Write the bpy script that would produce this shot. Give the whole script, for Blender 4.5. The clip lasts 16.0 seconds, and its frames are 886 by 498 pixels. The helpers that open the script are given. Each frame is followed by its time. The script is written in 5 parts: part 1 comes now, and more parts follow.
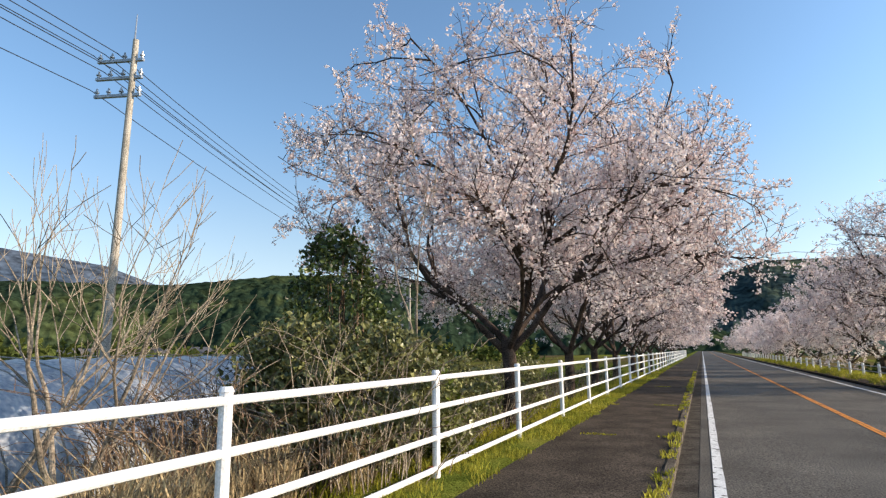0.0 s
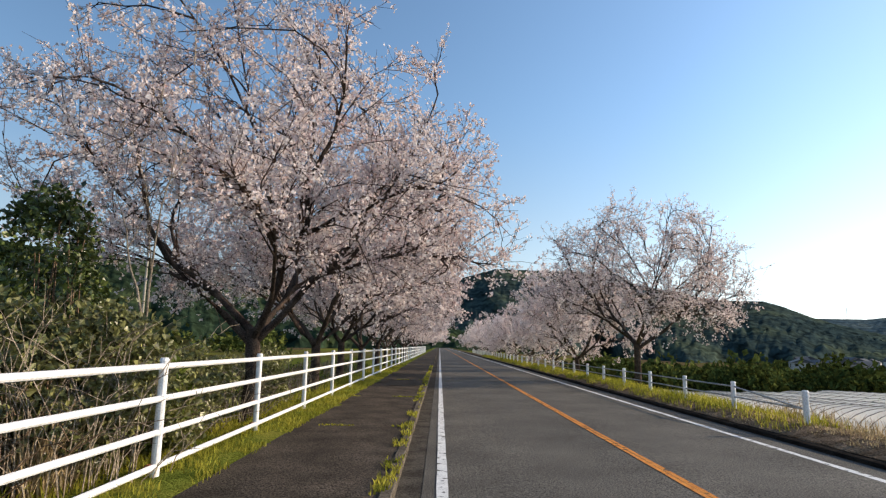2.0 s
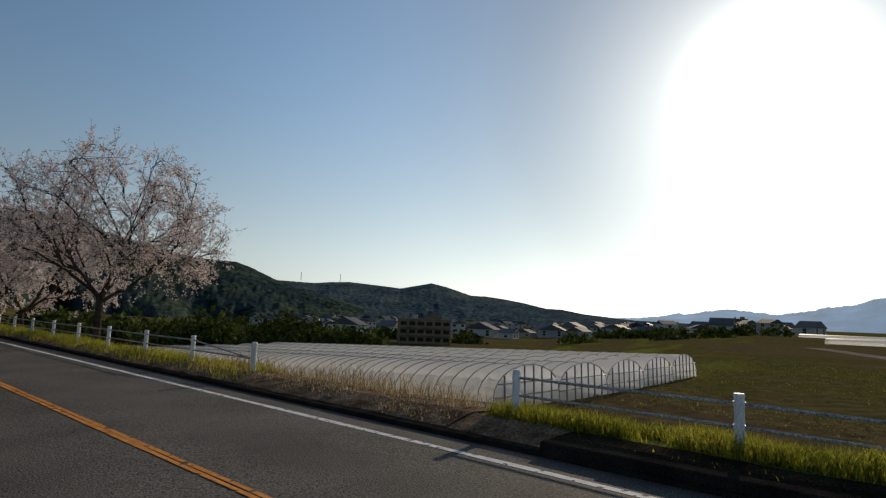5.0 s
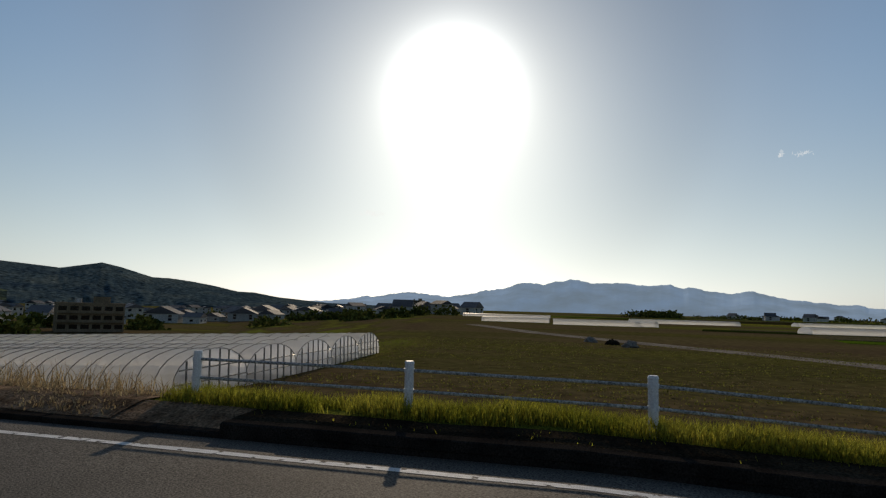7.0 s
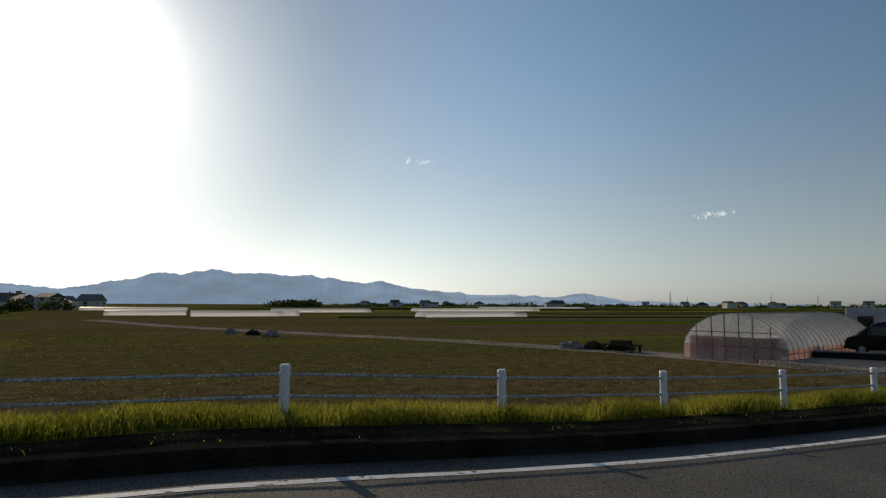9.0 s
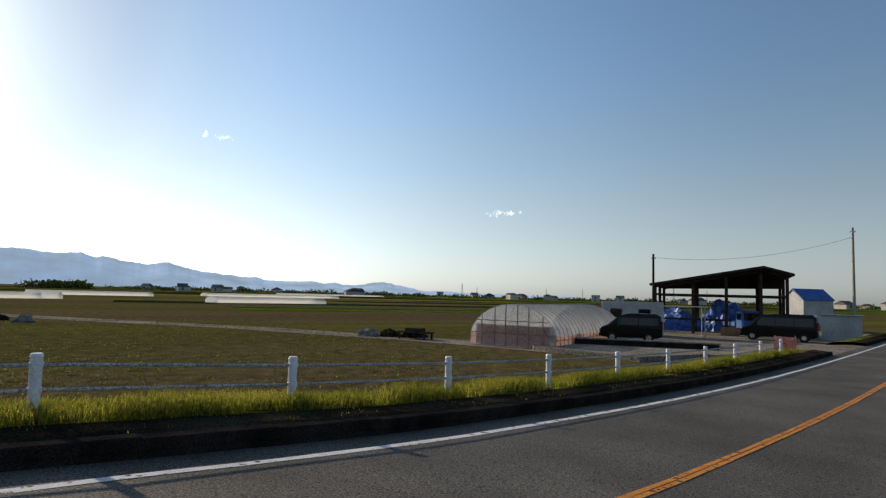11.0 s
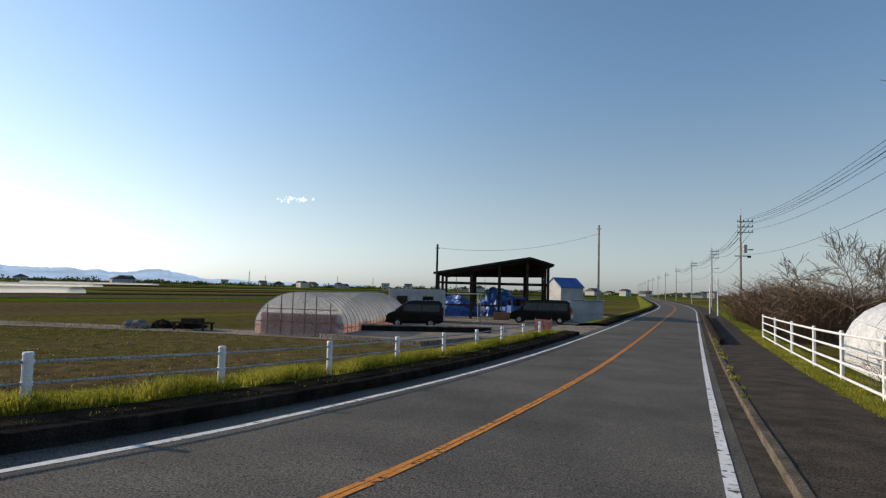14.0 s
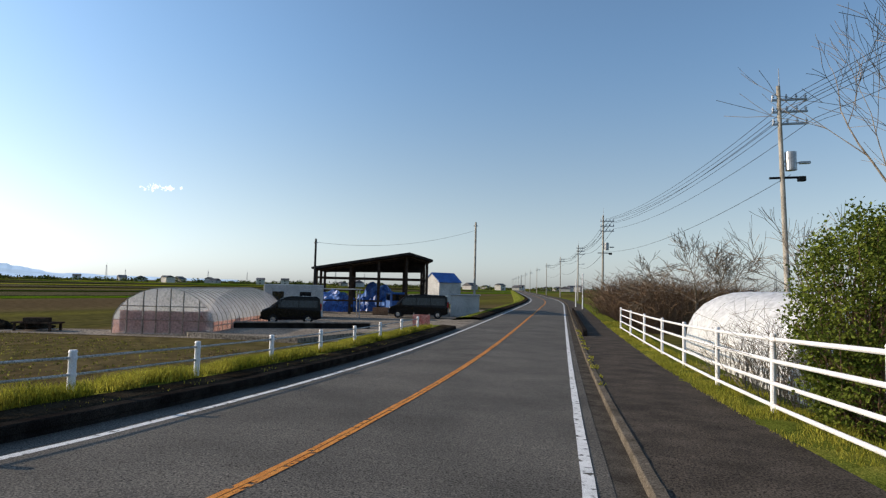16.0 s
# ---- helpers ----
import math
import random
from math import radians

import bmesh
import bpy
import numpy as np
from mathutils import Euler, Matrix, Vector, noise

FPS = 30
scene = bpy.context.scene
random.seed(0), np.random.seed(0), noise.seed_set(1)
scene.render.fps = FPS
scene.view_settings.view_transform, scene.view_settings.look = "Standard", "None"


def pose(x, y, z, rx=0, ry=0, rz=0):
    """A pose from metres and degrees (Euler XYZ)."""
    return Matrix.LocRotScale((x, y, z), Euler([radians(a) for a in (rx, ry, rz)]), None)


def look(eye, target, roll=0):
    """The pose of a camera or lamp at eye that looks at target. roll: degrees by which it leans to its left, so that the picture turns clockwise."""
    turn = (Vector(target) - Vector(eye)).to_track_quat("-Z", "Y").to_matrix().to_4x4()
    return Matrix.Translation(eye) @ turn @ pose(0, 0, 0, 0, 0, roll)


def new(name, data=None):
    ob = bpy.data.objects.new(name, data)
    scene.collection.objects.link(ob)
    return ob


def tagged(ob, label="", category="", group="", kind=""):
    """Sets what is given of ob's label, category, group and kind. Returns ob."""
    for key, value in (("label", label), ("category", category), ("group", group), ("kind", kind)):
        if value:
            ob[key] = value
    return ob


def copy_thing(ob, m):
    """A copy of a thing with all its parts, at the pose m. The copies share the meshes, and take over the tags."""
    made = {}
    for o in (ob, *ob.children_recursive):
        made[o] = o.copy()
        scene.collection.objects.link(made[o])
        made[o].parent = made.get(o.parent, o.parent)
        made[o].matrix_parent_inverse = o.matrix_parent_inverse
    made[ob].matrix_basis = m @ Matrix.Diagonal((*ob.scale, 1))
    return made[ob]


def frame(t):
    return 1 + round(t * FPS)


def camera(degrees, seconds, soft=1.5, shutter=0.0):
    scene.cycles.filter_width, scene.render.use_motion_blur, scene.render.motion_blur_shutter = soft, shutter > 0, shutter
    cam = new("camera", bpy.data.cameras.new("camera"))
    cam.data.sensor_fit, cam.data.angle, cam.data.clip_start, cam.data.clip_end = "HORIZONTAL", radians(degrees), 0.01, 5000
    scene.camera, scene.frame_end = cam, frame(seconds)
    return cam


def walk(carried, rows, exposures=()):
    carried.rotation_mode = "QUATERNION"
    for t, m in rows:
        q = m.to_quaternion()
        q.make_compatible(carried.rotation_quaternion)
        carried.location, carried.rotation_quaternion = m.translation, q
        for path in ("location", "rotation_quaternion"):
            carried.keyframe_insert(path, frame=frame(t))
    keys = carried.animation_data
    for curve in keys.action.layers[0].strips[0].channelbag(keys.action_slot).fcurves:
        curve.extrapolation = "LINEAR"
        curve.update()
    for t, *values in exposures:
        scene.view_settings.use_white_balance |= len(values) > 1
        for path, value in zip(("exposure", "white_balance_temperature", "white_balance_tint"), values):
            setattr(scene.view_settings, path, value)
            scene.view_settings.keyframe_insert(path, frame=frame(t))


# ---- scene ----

# ---- camera ----
cam = camera(72.7, 16.0, soft=1.25)
# seconds, x, y, z, heading clockwise from north, tilt up, lean
ROWS = [
    (0.0, -0.047, 0.004, 1.575, -22.90, 9.70, -0.68), (0.5, -0.026, 0.057, 1.579, -17.05, 9.79, -0.31),
    (1.0, 0.010, 0.092, 1.564, -10.89, 9.54, 0.47), (1.5, -0.019, 0.120, 1.544, -5.67, 8.99, 0.77),
    (2.0, -0.038, 0.112, 1.543, 0.14, 9.12, 1.06), (2.5, -0.075, 0.078, 1.531, 5.77, 9.12, 1.36),
    (3.0, -0.107, 0.032, 1.520, 13.69, 8.78, 1.66), (3.5, -0.115, 0.041, 1.536, 23.16, 8.29, 1.78),
    (4.0, -0.035, 0.074, 1.529, 32.22, 8.10, 1.53), (4.5, 0.045, 0.102, 1.517, 39.34, 7.40, 1.25),
    (5.0, 0.083, 0.109, 1.531, 47.16, 6.35, 2.18), (5.2, 0.087, 0.087, 1.508, 50.12, 6.20, 2.55),
    (7.5, 0.115, 0.030, 1.460, 82.79, 5.68, 0.34), (8.0, 0.133, -0.018, 1.475, 90.38, 5.70, -0.70),
    (8.5, 0.143, -0.040, 1.475, 99.73, 5.49, -0.18), (9.0, 0.140, -0.032, 1.468, 108.76, 5.25, 0.23),
    (9.5, 0.136, -0.031, 1.466, 114.72, 4.99, 0.54), (9.7, 0.129, -0.041, 1.465, 116.76, 4.85, 0.60),
    (12.0, 0.055, -0.069, 1.463, 133.63, 4.17, 1.93), (12.5, 0.025, -0.066, 1.459, 136.53, 4.00, 1.76),
    (13.0, 0.010, -0.060, 1.466, 139.91, 3.98, 1.77), (13.5, -0.020, -0.088, 1.469, 143.41, 3.77, 1.65),
    (14.0, -0.085, -0.125, 1.449, 147.13, 3.77, 1.49), (14.5, -0.097, -0.123, 1.466, 150.45, 3.78, 1.91),
    (15.0, -0.113, -0.113, 1.477, 153.78, 3.63, 1.68), (15.5, -0.133, -0.082, 1.483, 156.82, 3.55, 1.41),
    (16.0, -0.155, -0.076, 1.500, 158.53, 3.54, 1.36)]


def view(x, y, z, yaw, tilt, lean):
    a, b = radians(yaw), radians(tilt)
    way = Vector((math.sin(a) * math.cos(b), math.cos(a) * math.cos(b), math.sin(b)))
    eye = Vector((x, y, z))
    return look(eye, eye + way, lean)


walk(cam, [(r[0], view(*r[1:])) for r in ROWS],
     [(0.0, 0.62, 6350, 9.0), (2.0, 0.36, 6454, 9.4), (2.5, 0.13, 6480, 9.5), (3.5, -0.32, 6720, 8.2), (4.0, -0.5, 6720, 8.3), (5.2, -0.92, 6715, 8.5), (7.5, -1.2, 6710, 8.8), (9.0, -0.98, 6710, 8.8), (9.7, -0.8, 6700, 8.9), (12.0, -0.18, 6480, 10.0), (12.5, -0.32, 6463, 10.0), (13.0, -0.28, 6447, 10.0), (14.5, -0.05, 6398, 10.0), (16.0, 0.08, 6350, 10.0)])

# ---- world and sun ----
SUN_AZ, SUN_EL = radians(76.5), radians(20.5)
world = bpy.data.worlds.new("sky")
world.use_nodes = True
scene.world = world
wn, wl = world.node_tree.nodes, world.node_tree.links
sky = wn.new("ShaderNodeTexSky")
sky.sky_type, sky.sun_disc = "NISHITA", False
sky.sun_elevation, sky.sun_rotation = SUN_EL, SUN_AZ
sky.air_density, sky.dust_density, sky.ozone_density = 1.0, 0.62, 2.0
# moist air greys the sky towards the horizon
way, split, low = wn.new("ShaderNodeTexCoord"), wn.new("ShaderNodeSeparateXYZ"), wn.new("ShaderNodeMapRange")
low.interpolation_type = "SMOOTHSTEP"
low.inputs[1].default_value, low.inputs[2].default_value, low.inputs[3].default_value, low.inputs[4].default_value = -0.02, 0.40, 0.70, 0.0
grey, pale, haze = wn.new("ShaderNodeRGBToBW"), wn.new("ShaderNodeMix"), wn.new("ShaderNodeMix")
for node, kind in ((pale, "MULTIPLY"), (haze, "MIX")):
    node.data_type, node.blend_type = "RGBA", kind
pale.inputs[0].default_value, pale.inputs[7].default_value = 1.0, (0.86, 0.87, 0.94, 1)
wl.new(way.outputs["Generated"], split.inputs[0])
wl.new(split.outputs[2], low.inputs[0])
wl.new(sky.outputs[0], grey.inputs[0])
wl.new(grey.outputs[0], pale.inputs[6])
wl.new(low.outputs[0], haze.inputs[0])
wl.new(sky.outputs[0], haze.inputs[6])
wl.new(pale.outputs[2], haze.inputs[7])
clear_air = wn.new("ShaderNodeMix")
clear_air.data_type, clear_air.blend_type = "RGBA", "MULTIPLY"
clear_air.inputs[0].default_value, clear_air.inputs[7].default_value = 1.0, (0.94, 1.015, 1.035, 1)
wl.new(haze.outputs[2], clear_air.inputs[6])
# the sun's aureole in thin haze: a tight core in a wide, soft glow
aim, near, ring = wn.new("ShaderNodeVectorMath"), wn.new("ShaderNodeMath"), wn.new("ShaderNodeFloatCurve")
aim.operation, near.operation = "DOT_PRODUCT", "ARCCOSINE"
aim.inputs[1].default_value = (math.sin(SUN_AZ) * math.cos(SUN_EL), math.cos(SUN_AZ) * math.cos(SUN_EL), math.sin(SUN_EL))
curve = ring.mapping.curves[0]
curve.points[0].location, curve.points[1].location = (0.0, 0.9), (1.0, 0.5)
for deg, k in ((5, 0.75), (10, 0.48), (17, 0.45), (26, 0.54), (38, 0.62), (55, 0.57), (80, 0.5)):
    curve.points.new(deg / 180, k)
ring.mapping.update()
turn, double, glow_mix = wn.new("ShaderNodeMath"), wn.new("ShaderNodeMath"), wn.new("ShaderNodeVectorMath")
turn.operation, double.operation, glow_mix.operation = "DIVIDE", "MULTIPLY", "SCALE"
turn.inputs[1].default_value, double.inputs[1].default_value = math.pi, 2.0
wl.new(way.outputs["Generated"], aim.inputs[0])
wl.new(aim.outputs["Value"], near.inputs[0])
wl.new(near.outputs[0], turn.inputs[0])
wl.new(turn.outputs[0], ring.inputs["Value"])
wl.new(ring.outputs[0], double.inputs[0])
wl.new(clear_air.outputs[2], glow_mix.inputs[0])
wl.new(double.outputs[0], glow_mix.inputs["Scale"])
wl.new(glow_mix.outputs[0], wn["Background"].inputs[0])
wn["Background"].inputs[1].default_value = 0.15
sun = new("sun", bpy.data.lights.new("sun", "SUN"))
sun.data.energy, sun.data.angle, sun.data.color = 4.3, radians(0.6), (1.0, 0.81, 0.60)
toward_sun = Vector((math.sin(SUN_AZ) * math.cos(SUN_EL), math.cos(SUN_AZ) * math.cos(SUN_EL), math.sin(SUN_EL)))
sun.matrix_world = look(toward_sun * 100, (0, 0, 0))

# ---- materials ----
MATS = {}


def shader(name, rough=0.8, metal=0.0):
    m = bpy.data.materials.new(name)
    m.use_nodes = True
    b = m.node_tree.nodes["Principled BSDF"]
    b.inputs["Roughness"].default_value, b.inputs["Metallic"].default_value = rough, metal
    b.inputs["Specular IOR Level"].default_value = 0.5 if rough < 0.6 else (0.1 if rough < 0.85 else 0.0)
    MATS[name] = m
    return m, m.node_tree.nodes, m.node_tree.links, b


def surface(name, a, b, scale=3.0, fine=60.0, rough=0.85, metal=0.0, bump=0.3, depth=0.01, mid=None, vary=0.0, translucent=0.0, grainy=0.7):
    """Two tones mixed by a coarse noise, grain from a fine one, and relief."""
    m, n, l, p = shader(name, rough, metal)
    co = n.new("ShaderNodeNewGeometry")
    big, small = n.new("ShaderNodeTexNoise"), n.new("ShaderNodeTexNoise")
    big.inputs["Scale"].default_value, big.inputs["Detail"].default_value = scale, 6
    small.inputs["Scale"].default_value, small.inputs["Detail"].default_value = fine, 3
    for q in (big, small):
        l.new(co.outputs["Position"], q.inputs["Vector"])
    ramp = n.new("ShaderNodeValToRGB")
    ramp.color_ramp.elements[0].color, ramp.color_ramp.elements[1].color = (*a, 1), (*b, 1)
    ramp.color_ramp.elements[0].position, ramp.color_ramp.elements[1].position = 0.32, 0.68
    if mid:
        ramp.color_ramp.elements.new(0.5).color = (*mid, 1)
    mix = n.new("ShaderNodeMix")
    mix.data_type, mix.blend_type = "RGBA", "OVERLAY"
    mix.inputs[0].default_value = grainy
    grain = n.new("ShaderNodeMapRange")
    grain.inputs[1].default_value, grain.inputs[2].default_value = 0.28, 0.72
    l.new(small.outputs["Fac"], grain.inputs[0])
    l.new(big.outputs["Fac"], ramp.inputs[0])
    l.new(ramp.outputs[0], mix.inputs[6])
    l.new(grain.outputs[0], mix.inputs[7])
    out = mix.outputs[2]
    if vary:
        info = n.new("ShaderNodeNewGeometry")
        hsv = n.new("ShaderNodeHueSaturation")
        mr = n.new("ShaderNodeMapRange")
        mr.inputs[3].default_value, mr.inputs[4].default_value = 1 - vary, 1 + vary
        l.new(info.outputs["Random Per Island"], mr.inputs[0])
        l.new(mr.outputs[0], hsv.inputs["Value"])
        l.new(out, hsv.inputs["Color"])
        out = hsv.outputs[0]
    l.new(out, p.inputs["Base Color"])
    if bump:
        bp = n.new("ShaderNodeBump")
        bp.inputs["Strength"].default_value, bp.inputs["Distance"].default_value = bump, depth
        l.new(small.outputs["Fac"], bp.inputs["Height"])
        l.new(bp.outputs[0], p.inputs["Normal"])
    if translucent:
        t = n.new("ShaderNodeBsdfTranslucent")
        ms = n.new("ShaderNodeMixShader")
        ms.inputs[0].default_value = translucent
        l.new(out, t.inputs[0])
        l.new(p.outputs[0], ms.inputs[1])
        l.new(t.outputs[0], ms.inputs[2])
        l.new(ms.outputs[0], n["Material Output"].inputs[0])
    return m


asphalt = surface("asphalt", (0.078, 0.070, 0.058), (0.130, 0.117, 0.098), 0.6, 52, 0.88, bump=0.8, depth=0.010, grainy=1.0)
old_asphalt = surface("old_asphalt", (0.044, 0.036, 0.028), (0.090, 0.073, 0.057), 1.5, 48, 0.92, bump=0.9, depth=0.012, grainy=1.0)
for worn, sheen in ((asphalt, 0.14), (old_asphalt, 0.04)):
    q = worn.node_tree.nodes["Principled BSDF"].inputs
    q["Specular IOR Level"].default_value, q["Roughness"].default_value = sheen, 0.8
line_white = surface("line_white", (0.62, 0.62, 0.60), (0.80, 0.80, 0.78), 6, 120, 0.7, bump=0.2)
line_orange = surface("line_orange", (0.55, 0.20, 0.035), (0.70, 0.29, 0.06), 5, 110, 0.7, bump=0.2)
gutter_mat = surface("gutter", (0.055, 0.048, 0.040), (0.11, 0.097, 0.080), 2.5, 60, 0.9, bump=0.4)
concrete = surface("concrete", (0.16, 0.14, 0.12), (0.30, 0.27, 0.23), 2.5, 60, 0.9, bump=0.4)
# near-black concrete; the east kerb's shaded face is put into this colour
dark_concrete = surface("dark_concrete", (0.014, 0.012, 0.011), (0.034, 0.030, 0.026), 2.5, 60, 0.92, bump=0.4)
grass_ground = surface("grass_ground", (0.075, 0.095, 0.016), (0.22, 0.21, 0.04), 1.3, 40, 0.95, bump=0.8, depth=0.04, mid=(0.13, 0.15, 0.025))
# dark brown earth, taken darker still to hold the backlit verge's shade
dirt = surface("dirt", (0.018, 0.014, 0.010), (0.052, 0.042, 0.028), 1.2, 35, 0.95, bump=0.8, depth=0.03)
surface("litter", (0.095, 0.064, 0.040), (0.31, 0.215, 0.138), 3, 30, 0.95, bump=0.8, depth=0.03)
blade_mat = surface("grass_blade", (0.19, 0.205, 0.022), (0.42, 0.38, 0.06), 1.0, 20, 0.7, bump=0, vary=0.35, translucent=0.55)
dry_mat = surface("dry_reed", (0.30, 0.22, 0.12), (0.48, 0.38, 0.22), 2, 30, 0.8, bump=0, vary=0.3, translucent=0.3)
fence_white = surface("fence_white", (0.72, 0.72, 0.72), (0.86, 0.86, 0.86), 2.0, 50, 0.45, bump=0.1, depth=0.003)
rail_grey = surface("rail_grey", (0.30, 0.30, 0.29), (0.48, 0.48, 0.46), 2.5, 40, 0.8, bump=0)
bark = surface("bark", (0.035, 0.026, 0.022), (0.10, 0.078, 0.065), 4, 40, 0.95, bump=0.8, depth=0.02)
twig_bark = surface("twig_bark", (0.050, 0.032, 0.026), (0.13, 0.088, 0.070), 4, 40, 0.95, bump=0)
pale_bark = surface("pale_bark", (0.16, 0.13, 0.10), (0.32, 0.27, 0.21), 4, 40, 0.95, bump=0.5, depth=0.01)
brown_twig = surface("brown_twig", (0.13, 0.085, 0.055), (0.26, 0.18, 0.12), 4, 40, 0.95, bump=0)
blossom = surface("blossom", (0.72, 0.59, 0.57), (0.90, 0.83, 0.81), 1.2, 14, 0.8, bump=0, vary=0.18, translucent=0.45)
leaf_green = surface("leaf_green", (0.035, 0.055, 0.012), (0.13, 0.16, 0.04), 2, 14, 0.35, bump=0, vary=0.5, translucent=0.2)
wood_leaf = surface("wood_leaf", (0.035, 0.050, 0.014), (0.125, 0.140, 0.036), 0.08, 2, 0.95, bump=0, vary=0.5, translucent=0.15)
rust = surface("rust", (0.22, 0.07, 0.03), (0.40, 0.17, 0.08), 12, 60, 0.9, bump=0.3)
leaf_olive = surface("leaf_olive", (0.09, 0.10, 0.03), (0.27, 0.26, 0.10), 2, 14, 0.4, bump=0, vary=0.55, translucent=0.25)
leaf_bright = surface("leaf_bright", (0.07, 0.10, 0.015), (0.20, 0.24, 0.04), 2, 14, 0.8, bump=0, vary=0.4, translucent=0.35)
crop_leaf = surface("crop_leaf", (0.09, 0.10, 0.02), (0.20, 0.19, 0.05), 2, 14, 0.95, bump=0, vary=0.4, translucent=0.5)
forest = surface("forest", (0.014, 0.024, 0.015), (0.065, 0.080, 0.030), 0.012, 0.12, 0.95, bump=0.6, depth=4.0, mid=(0.025, 0.040, 0.022))
# forest greens with distance haze mixed into the colour as blue
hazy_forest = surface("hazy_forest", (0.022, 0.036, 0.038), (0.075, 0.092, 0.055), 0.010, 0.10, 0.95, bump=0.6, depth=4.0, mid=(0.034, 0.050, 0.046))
# farther hills: colour lifted paler and bluer to paint thicker haze
hazed_far_forest = surface("hazed_far_forest", (0.045, 0.068, 0.085), (0.115, 0.140, 0.130), 0.010, 0.10, 0.95, bump=0.6, depth=4.0, mid=(0.064, 0.092, 0.100))
# aerial haze is painted here: pale blue base colour plus a self-glow
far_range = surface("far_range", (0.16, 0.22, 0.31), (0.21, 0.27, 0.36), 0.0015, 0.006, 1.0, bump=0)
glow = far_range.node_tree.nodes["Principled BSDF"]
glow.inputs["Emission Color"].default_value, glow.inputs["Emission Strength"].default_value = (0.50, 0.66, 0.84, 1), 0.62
# blue-grey base colour stands in for the haze before this mountain
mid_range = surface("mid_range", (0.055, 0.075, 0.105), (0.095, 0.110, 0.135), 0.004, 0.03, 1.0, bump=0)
pole_concrete = surface("pole_concrete", (0.30, 0.27, 0.22), (0.46, 0.42, 0.36), 1.5, 40, 0.85, bump=0.2)
steel = surface("steel", (0.30, 0.31, 0.32), (0.48, 0.49, 0.50), 5, 60, 0.45, 0.7, bump=0.1)
wire_mat = surface("wire", (0.015, 0.015, 0.017), (0.03, 0.03, 0.03), 5, 30, 0.6, bump=0)

# ---- building helpers ----


def part(name, bm, material, parent=None, label=""):
    me = bpy.data.meshes.new(name)
    bm.to_mesh(me)
    bm.free()
    me.materials.append(material)
    ob = new(name, me)
    if parent is not None:
        ob.parent = parent
    if label:
        ob["label"] = label
    return ob


def mesh_ob(name, verts, faces, material, parent=None, label="", smooth=False):
    me = bpy.data.meshes.new(name)
    me.from_pydata([tuple(v) for v in verts], [], faces)
    me.materials.append(material)
    if smooth:
        me.polygons.foreach_set("use_smooth", [True] * len(me.polygons))
    me.update()
    ob = new(name, me)
    if parent is not None:
        ob.parent = parent
    if label:
        ob["label"] = label
    return ob


def thing(name, m, label, category, group="", kind=""):
    ob = new(name)
    ob.empty_display_size = 0.2
    ob.matrix_world = m
    return tagged(ob, label, category, group, kind)


def add_box(bm, x0, x1, y0, y1, z0, z1, bevel=0.0):
    made = bmesh.ops.create_cube(bm, size=1.0, matrix=Matrix.LocRotScale(((x0 + x1) / 2, (y0 + y1) / 2, (z0 + z1) / 2), None, (x1 - x0, y1 - y0, z1 - z0)))
    if bevel:
        es = list({e for v in made["verts"] for e in v.link_edges})
        bmesh.ops.bevel(bm, geom=es, offset=bevel, segments=1, affect="EDGES")
    return bm


def boxed(x0, x1, y0, y1, z0, z1, bevel=0.0):
    return add_box(bmesh.new(), x0, x1, y0, y1, z0, z1, bevel)


def add_tube(bm, a, b, ra, rb=None, sides=8):
    a, b = Vector(a), Vector(b)
    rb = ra if rb is None else rb
    q = (b - a).to_track_quat("Z", "Y").to_matrix().to_4x4()
    bmesh.ops.create_cone(bm, cap_ends=True, segments=sides, radius1=ra, radius2=rb, depth=(b - a).length,
                          matrix=Matrix.Translation((a + b) / 2) @ q)
    return bm


def tube(a, b, ra, rb=None, sides=8):
    return add_tube(bmesh.new(), a, b, ra, rb, sides)


# ---- the road's line: u metres north (+) or south (-) of the standpoint, off metres to the east of the near edge line ----
STEP = 0.5
BEND = [(1.0, 0.0), (-6.0, 0.18), (-85.0, 0.18), (-150.0, 0.27), (-700.0, 0.27)]


def heading(u):
    if u >= 1.0:
        return 0.0
    for (u0, h0), (u1, h1) in zip(BEND, BEND[1:]):
        if u >= u1:
            return h0 + (h1 - h0) * (u - u0) / (u1 - u0)
    return BEND[-1][1]


SOUTH = [(0.02, 1.0)]
for i in range(int(701 / STEP)):
    h = math.atan(heading(1.0 - (i + 0.5) * STEP))
    SOUTH.append((SOUTH[-1][0] + math.sin(h) * STEP, SOUTH[-1][1] - math.cos(h) * STEP))


def level(u):
    return 0.0 if u >= 0 else -0.85 * (1 - math.exp(-((-u / 12) ** 1.3)))


def at(u, off, up=0.0):
    if u >= 1.0:
        x, y, h = 0.02, u, 0.0
    else:
        k = min((1.0 - u) / STEP, len(SOUTH) - 1.001)
        i = int(k)
        f = k - i
        x = SOUTH[i][0] * (1 - f) + SOUTH[i + 1][0] * f
        y = SOUTH[i][1] * (1 - f) + SOUTH[i + 1][1] * f
        h = math.atan(heading(u))
    return Vector((x + off * math.cos(h), y + off * math.sin(h), level(u) + up))


def stations(u0, u1):
    us, u = [u0], u0
    while u < u1 - 1e-6:
        s = 0.5 if -30 < u < 30 else (2.0 if -90 < u < 90 else 8.0)
        u = min(u + s, u1)
        us.append(u)
    return us


